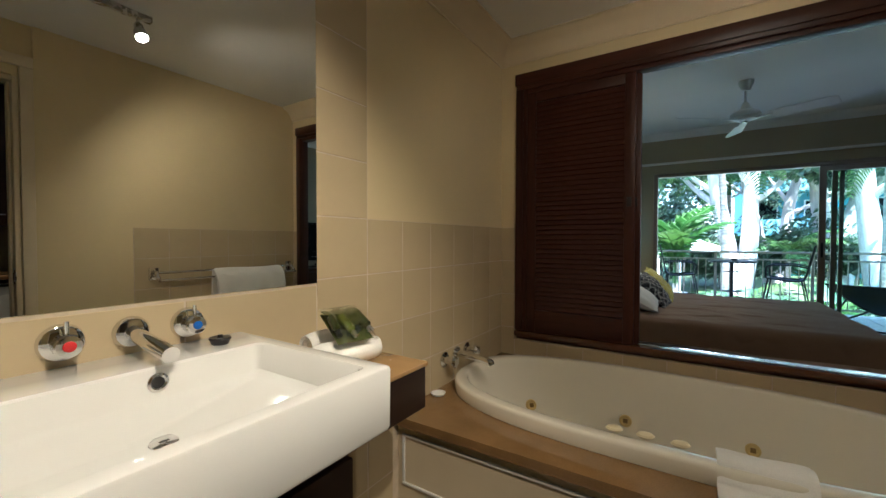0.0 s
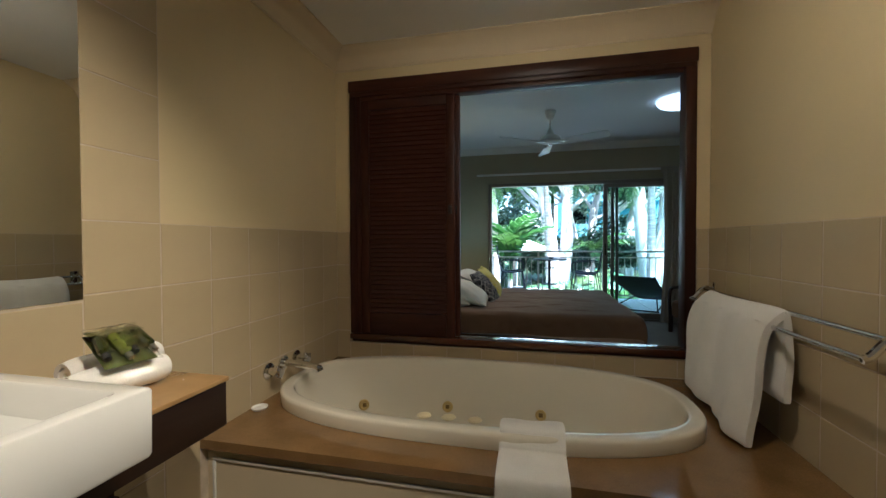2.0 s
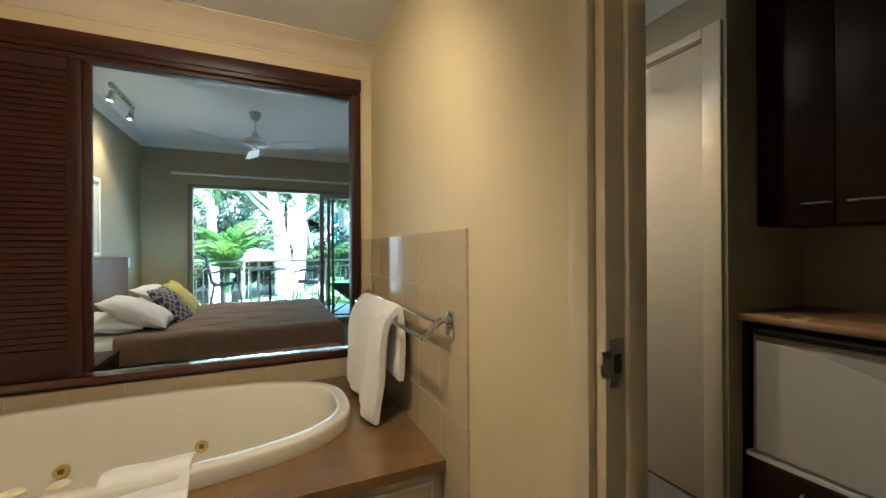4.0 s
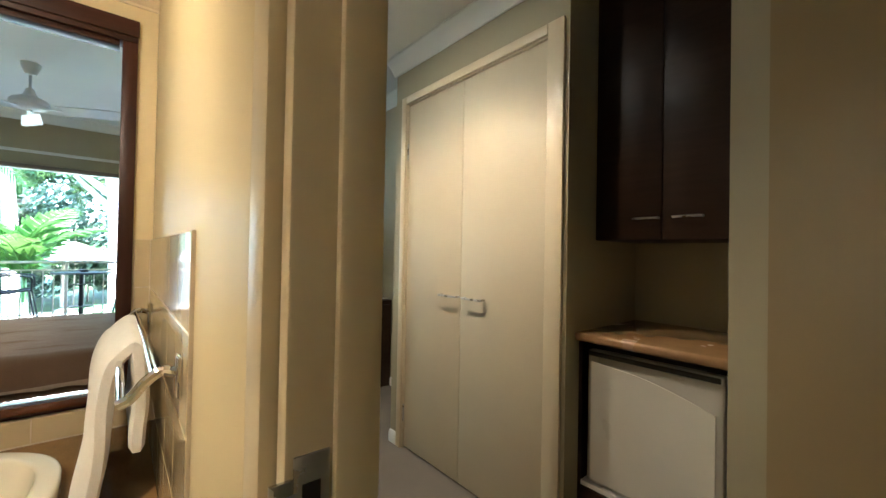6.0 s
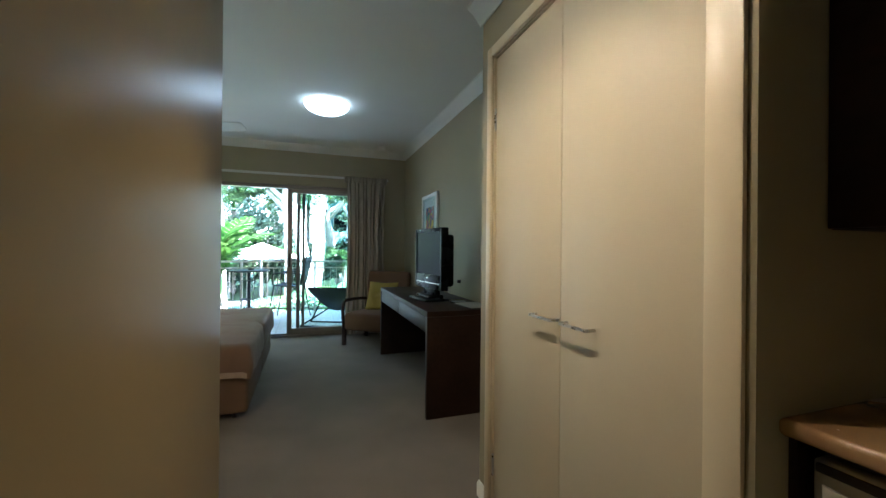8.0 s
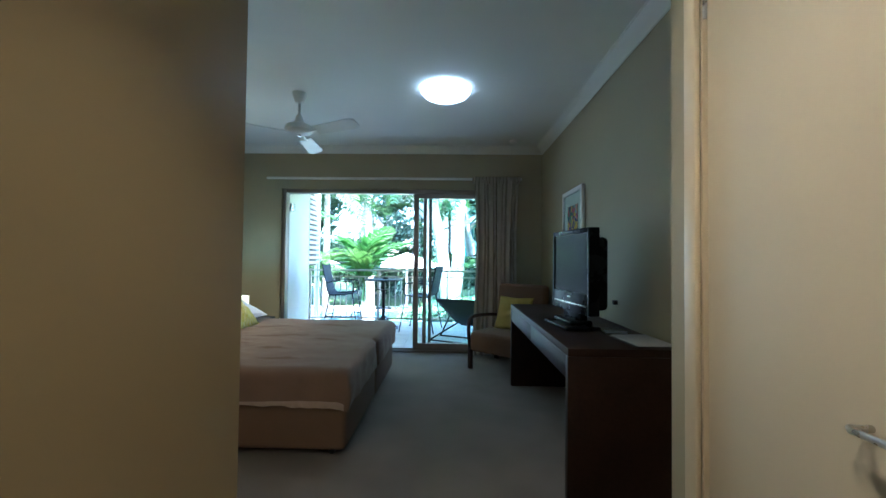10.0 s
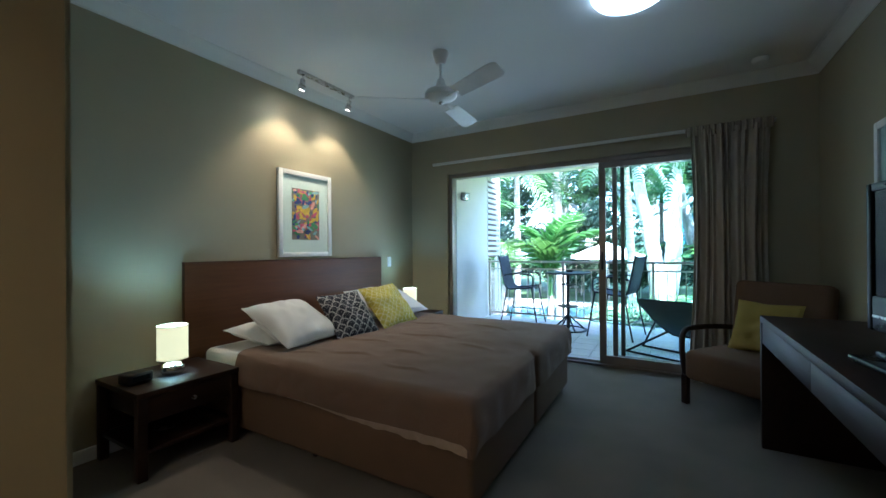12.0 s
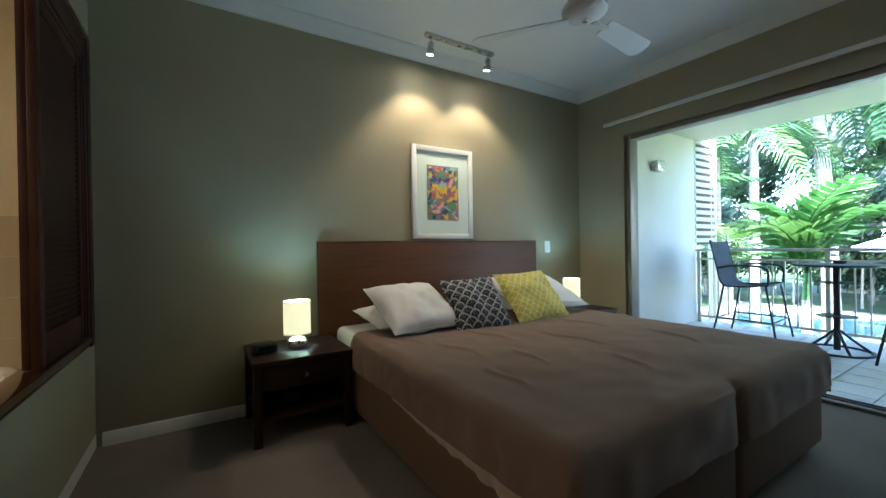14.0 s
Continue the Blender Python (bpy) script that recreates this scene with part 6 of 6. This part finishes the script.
def leaf_cloud(bm, centre, radius, count, size, rnd, squash=0.75):
    for k in range(count):
        d = Vector((rnd.gauss(0, 1), rnd.gauss(0, 1), rnd.gauss(0, 1))).normalized() * radius * rnd.random() ** 0.45
        d.z *= squash
        p = centre + d
        n = Vector((rnd.gauss(0, 1), rnd.gauss(0, 1), rnd.gauss(0.4, 1))).normalized()
        a = n.orthogonal().normalized() * size * rnd.uniform(0.6, 1.3)
        b = n.cross(a).normalized() * size * rnd.uniform(0.25, 0.5)
        vs = [bm.verts.new(p + q) for q in (-a, b, a, -b)]
        bm.faces.new(vs)


def tree(x, y, height, spread_r, label, seed, bark, leaf_mat, trunk_r=0.3, clumps=16, per=150, size=0.16, fork=2):
    rnd = random.Random(seed)
    t = thing("tree", label, "tree", pose(x, y, GZ), group="garden trees")
    crown = bmesh.new()
    for k in range(fork):
        a = k * math.tau / fork + rnd.uniform(0, 1)
        lean = rnd.uniform(0.10, 0.22) * height * (0.3 if fork == 1 else 1)
        top = Vector((lean * math.cos(a), lean * math.sin(a) * 0.5, height * rnd.uniform(0.72, 0.85)))
        pts = smooth_path([(0.1 * math.cos(a), 0.1 * math.sin(a), -0.05), top * 0.25 + Vector((rnd.uniform(-0.2, 0.2), 0, 0)), top * 0.6 + Vector((rnd.uniform(-0.4, 0.4), 0.1, 0)), top], 5)
        n = len(pts)
        part("trunk", tube(bmesh.new(), pts, [trunk_r * (1.2 - 0.75 * i / n) for i in range(n)], 12), bark, t, "pale smooth trunk")
        for b in range(4):
            s = pts[int(n * (0.5 + 0.11 * b))]
            ang = rnd.uniform(0, math.tau)
            e = s + Vector((math.cos(ang) * spread_r * 0.55, math.sin(ang) * spread_r * 0.45, height * rnd.uniform(0.10, 0.25)))
            lp = smooth_path([s, (s + e) / 2 + Vector((0, 0, -0.15)), e], 4)
            part("limb", tube(bmesh.new(), lp, [trunk_r * (0.42 - 0.3 * i / len(lp)) for i in range(len(lp))], 8), bark, t)
            for q in range(max(1, clumps // (fork * 4))):
                leaf_cloud(crown, e + Vector((rnd.gauss(0, spread_r * 0.25), rnd.gauss(0, spread_r * 0.25), rnd.gauss(0.1, spread_r * 0.2))), spread_r * rnd.uniform(0.22, 0.36), per, size, rnd)
    part("crown", crown, leaf_mat, t, "loose leafy crown")
    return t


def shrub(x, y, r, h, label, seed, leaf_mat, z=None, size=0.09, count=900):
    rnd = random.Random(seed)
    s = thing("shrub", label, "shrub", pose(x, y, GZ if z is None else z), group="garden shrubs")
    part("stem", tube(bmesh.new(), [(0, 0, -0.02), (0.03, 0, h * 0.4), (0, 0.02, h * 0.7)], [0.04, 0.03, 0.015], 8), M_PALM_TRUNK, s)
    bm = bmesh.new()
    for k in range(6):
        a = rnd.uniform(0, math.tau)
        leaf_cloud(bm, Vector((math.cos(a) * r * 0.5, math.sin(a) * r * 0.4, h * rnd.uniform(0.35, 0.8))), r * rnd.uniform(0.45, 0.7), count // 6, size, rnd)
    part("crown", bm, leaf_mat, s)
    return s


# palms close to the rail and beyond
palm(-2.6, 9.2, GZ, 2.4, FR_BIG, 12, "arching palm beside the screen", r=0.09, seed=51)
palm(-4.6, 12.5, GZ, 3.4, FR_BIG, 13, "arching palm in the garden", r=0.11, seed=53)
palm(2.2, 10.4, GZ, 0.5, FR_DROOP, 9, "bushy low palm in the garden", seed=55, lift=22, scale=0.7)
FR_NEAR = [frond_mesh(1.9, 0.66, 0.62 + 0.14 * k, 0.085, M_NEAR[k % 2], 19) for k in range(3)]
palm(0.66, 8.4, GZ, 1.5, FR_NEAR, 8, "young broad-leaved palm just past the railing", r=0.07, seed=4, lift=60, scale=0.85)
palm(-0.9, 9.6, GZ, 1.6, FR_BIG, 11, "young palm behind the slatted screen", r=0.08, seed=7, lift=24, scale=0.62)
palm(-0.08, 12.6, GZ, 6.2, FR_DROOP, 17, "tall palm with hanging fronds", r=0.14, seed=9, lean=0.3)
palm(-1.7, 11.0, GZ, 4.4, FR_DROOP, 15, "tall palm with arching fronds", r=0.12, seed=11)
palm(4.9, 11.2, GZ, 4.6, FR_BIG, 13, "tall palm with arching fronds", r=0.12, seed=13)
palm(-4.5, 15.0, GZ, 5.5, FR_DROOP, 14, "tall palm with hanging fronds", r=0.14, seed=15)
palm(-8.0, 13.0, GZ, 3.6, FR_BIG, 13, "palm with arching fronds", r=0.12, seed=17)
palm(8.5, 15.5, GZ, 6.0, FR_DROOP, 14, "tall palm with hanging fronds", r=0.14, seed=19)
palm(0.3, 20.5, GZ, 2.2, FR_BIG, 12, "low palm beyond the pool", r=0.10, seed=21)
palm(4.6, 21.0, GZ, 1.6, FR_BIG, 12, "low palm beyond the pool", r=0.10, seed=23)
palm(-6.0, 20.0, GZ, 2.6, FR_BIG, 12, "low palm beyond the pool", r=0.10, seed=25)
palm(3.4, 8.6, GZ, 0.5, FR_LOW, 9, "bushy low palm under the railing", seed=27, lift=20, scale=0.8)
tree(2.7, 20.2, 12.0, 4.2, "large pale-trunked forked tree beyond the pool", 31, M_BARK, M_LEAF[1], 0.36, 20, 430, 0.19)
tree(6.6, 23.0, 12.0, 4.0, "large pale-trunked forked tree", 33, M_BARK, M_LEAF[0], 0.42, 20, 430, 0.19)
tree(7.5, 20.6, 11.0, 4.0, "large pale-trunked forked tree", 35, M_BARK, M_LEAF[2], 0.40, 20, 430, 0.19)
tree(-2.5, 26.0, 13.0, 4.5, "pale-trunked tree with a loose crown", 37, M_BARK, M_LEAF[1], 0.38, 20, 430, 0.20)
tree(-9.0, 24.0, 12.0, 4.5, "pale-trunked tree with a loose crown", 39, M_BARK, M_LEAF[0], 0.36, 20, 430, 0.20)
tree(-15.0, 22.0, 12.0, 4.8, "pale-trunked tree with a loose crown", 41, M_BARK, M_LEAF[2], 0.36, 20, 430, 0.20)
tree(-13.0, 13.0, 10.0, 4.2, "pale-trunked tree with a loose crown", 42, M_BARK, M_LEAF[1], 0.30, 20, 430, 0.18)
tree(5.0, 27.5, 12.0, 4.4, "pale-trunked tree before the blue building", 45, M_BARK, M_LEAF[0], 0.34, 20, 430, 0.20)
tree(13.0, 27.0, 12.0, 4.8, "pale-trunked tree with a loose crown", 43, M_BARK, M_LEAF[1], 0.36, 20, 430, 0.20)
tree(1.0, 33.0, 13.0, 5.0, "tall tree behind the pool", 44, M_BARK, M_LEAF[2], 0.36, 24, 430, 0.21)
for k in range(30):
    rnd = random.Random(100 + k)
    x = -19 + 1.3 * k + rnd.uniform(-0.6, 0.6)
    shrub(x, 22.5 + rnd.uniform(-1.5, 3.5) + 0.02 * x * x, rnd.uniform(1.3, 2.2), rnd.uniform(2.4, 5.2), "dense green garden shrub", 200 + k, M_LEAF[k % 3], size=0.17, count=1900)
for k, (x, y) in enumerate(((4.2, 9.0), (5.6, 9.6), (2.3, 8.9), (-2.2, 9.4), (-3.6, 10.2), (6.8, 12.5))):
    shrub(x, y, 0.75, 1.35, "leafy green shrub below the balcony", 300 + k, M_LEAF[k % 3], size=0.08, count=1000)


def umbrella(x, y, label):
    u = thing("pool_umbrella", label, "umbrella", pose(x, y, GZ + 0.06), group="pool umbrellas")
    part("pole", one_cyl((0, 0, 0.0), (0, 0, 2.55), 0.03, seg=12), M_WHITE, u)
    part("base", lathe(bmesh.new(), [(0, 0.0), (0.30, 0.0), (0.30, 0.06), (0.05, 0.10), (0, 0.10)], seg=24), M_BALC_WALL, u)
    bm = bmesh.new()
    top = bm.verts.new((0, 0, 2.72))
    ring = [bm.verts.new((1.55 * math.cos(k * math.tau / 8), 1.55 * math.sin(k * math.tau / 8), 2.12)) for k in range(8)]
    low = [bm.verts.new((1.56 * math.cos(k * math.tau / 8), 1.56 * math.sin(k * math.tau / 8), 1.98)) for k in range(8)]
    for k in range(8):
        j = (k + 1) % 8
        bm.faces.new((top, ring[k], ring[j]))
        bm.faces.new((ring[k], low[k], low[j], ring[j]))
    part("canopy", bm, mat("white canvas", (0.80, 0.79, 0.75), 0.9, vary=0.04), u, "white canvas canopy")
    for k in range(8):
        a = k * math.tau / 8
        part("rib", one_cyl((0.05 * math.cos(a), 0.05 * math.sin(a), 2.66), (1.5 * math.cos(a), 1.5 * math.sin(a), 2.10), 0.010, seg=6), M_WHITE, u)
    return u


palm(1.9, 13.6, GZ, 5.6, FR_DROOP, 17, "tall palm with hanging fronds", r=0.11, seed=61, lean=0.2)
palm(6.2, 13.2, GZ, 5.2, FR_DROOP, 16, "tall palm with hanging fronds", r=0.12, seed=63)
palm(-2.9, 16.5, GZ, 6.6, FR_DROOP, 17, "tall palm with hanging fronds", r=0.13, seed=65)
palm(2.6, 24.5, GZ, 5.0, FR_BIG, 14, "pale arching palm beyond the pool", r=0.13, seed=67, scale=1.3)
palm(-1.4, 23.0, GZ, 4.6, FR_BIG, 14, "pale arching palm beyond the pool", r=0.13, seed=69, scale=1.3)
umbrella(-4.2, 18.0, "white canvas umbrella beside the pool")
umbrella(0.5, 18.6, "white canvas umbrella beside the pool")


def house(x, y, w, d, storeys, wall_colour, label):
    h = thing("apartment_building", label, "building", pose(x, y, GZ), group="resort buildings")
    wm = mat("painted render", wall_colour, 0.8, vary=0.08, scale=0.6, bump=0.2, bump_scale=20)
    H = 3.0 * storeys
    part("wall", one_box(-w / 2, w / 2, 0, d, -0.05, H), wm, h)
    part("roof", one_box(-w / 2 - 0.6, w / 2 + 0.6, -0.6, d + 0.6, H + 0.002, H + 0.28), mat("grey roof sheet", (0.20, 0.24, 0.26), 0.6, vary=0.1), h, "grey flat-edged roof")
    n = int(w // 2.6)
    for s in range(storeys):
        for k in range(n):
            cx = -w / 2 + (k + 0.5) * w / n
            wn_ = part("window", boxes((cx - 0.65, cx - 0.57, -0.05, -0.001, s * 3 + 0.8, s * 3 + 2.3), (cx + 0.57, cx + 0.65, -0.05, -0.001, s * 3 + 0.8, s * 3 + 2.3), (cx - 0.57, cx + 0.57, -0.05, -0.001, s * 3 + 2.22, s * 3 + 2.3), (cx - 0.57, cx + 0.57, -0.05, -0.001, s * 3 + 0.8, s * 3 + 0.88)), M_WHITE, h, "white window frame")
            part("pane", one_box(cx - 0.57, cx + 0.57, -0.02, -0.002, s * 3 + 0.88, s * 3 + 2.22), M_SCREEN, wn_, "dark glass")
        if s:
            bl_ = part("balcony", one_box(-w / 2 + 0.2, w / 2 - 0.2, -1.2, -0.052, s * 3 - 0.15, s * 3 + 0.02), wm, h)
            part("rail", one_box(-w / 2 + 0.2, w / 2 - 0.2, -1.2, -1.15, s * 3 + 0.021, s * 3 + 0.95), wm, bl_, "painted balcony balustrade")
    return h


house(8.0, 34.0, 8.0, 8.0, 3, (0.16, 0.38, 0.45), "blue-painted three-storey apartment building behind trees")
for k in range(9):
    rnd = random.Random(400 + k)
    shrub(-13 + 1.7 * k, 19.5 + rnd.uniform(-0.8, 1.2), rnd.uniform(1.4, 2.0), rnd.uniform(3.2, 5.4), "tall dense green garden shrub", 420 + k, M_LEAF[k % 3], size=0.16, count=1900)
for k, (x, y, r, h) in enumerate(((-7.6, 27.0, 2.4, 8.0), (-11.0, 26.0, 2.6, 9.0), (-5.8, 18.5, 1.8, 5.6), (-14.5, 23.5, 2.4, 8.0))):
    shrub(x, y, r, h, "tall leafy green tree-like shrub at the garden's edge", 460 + k, M_LEAF[k % 3], size=0.19, count=3200)
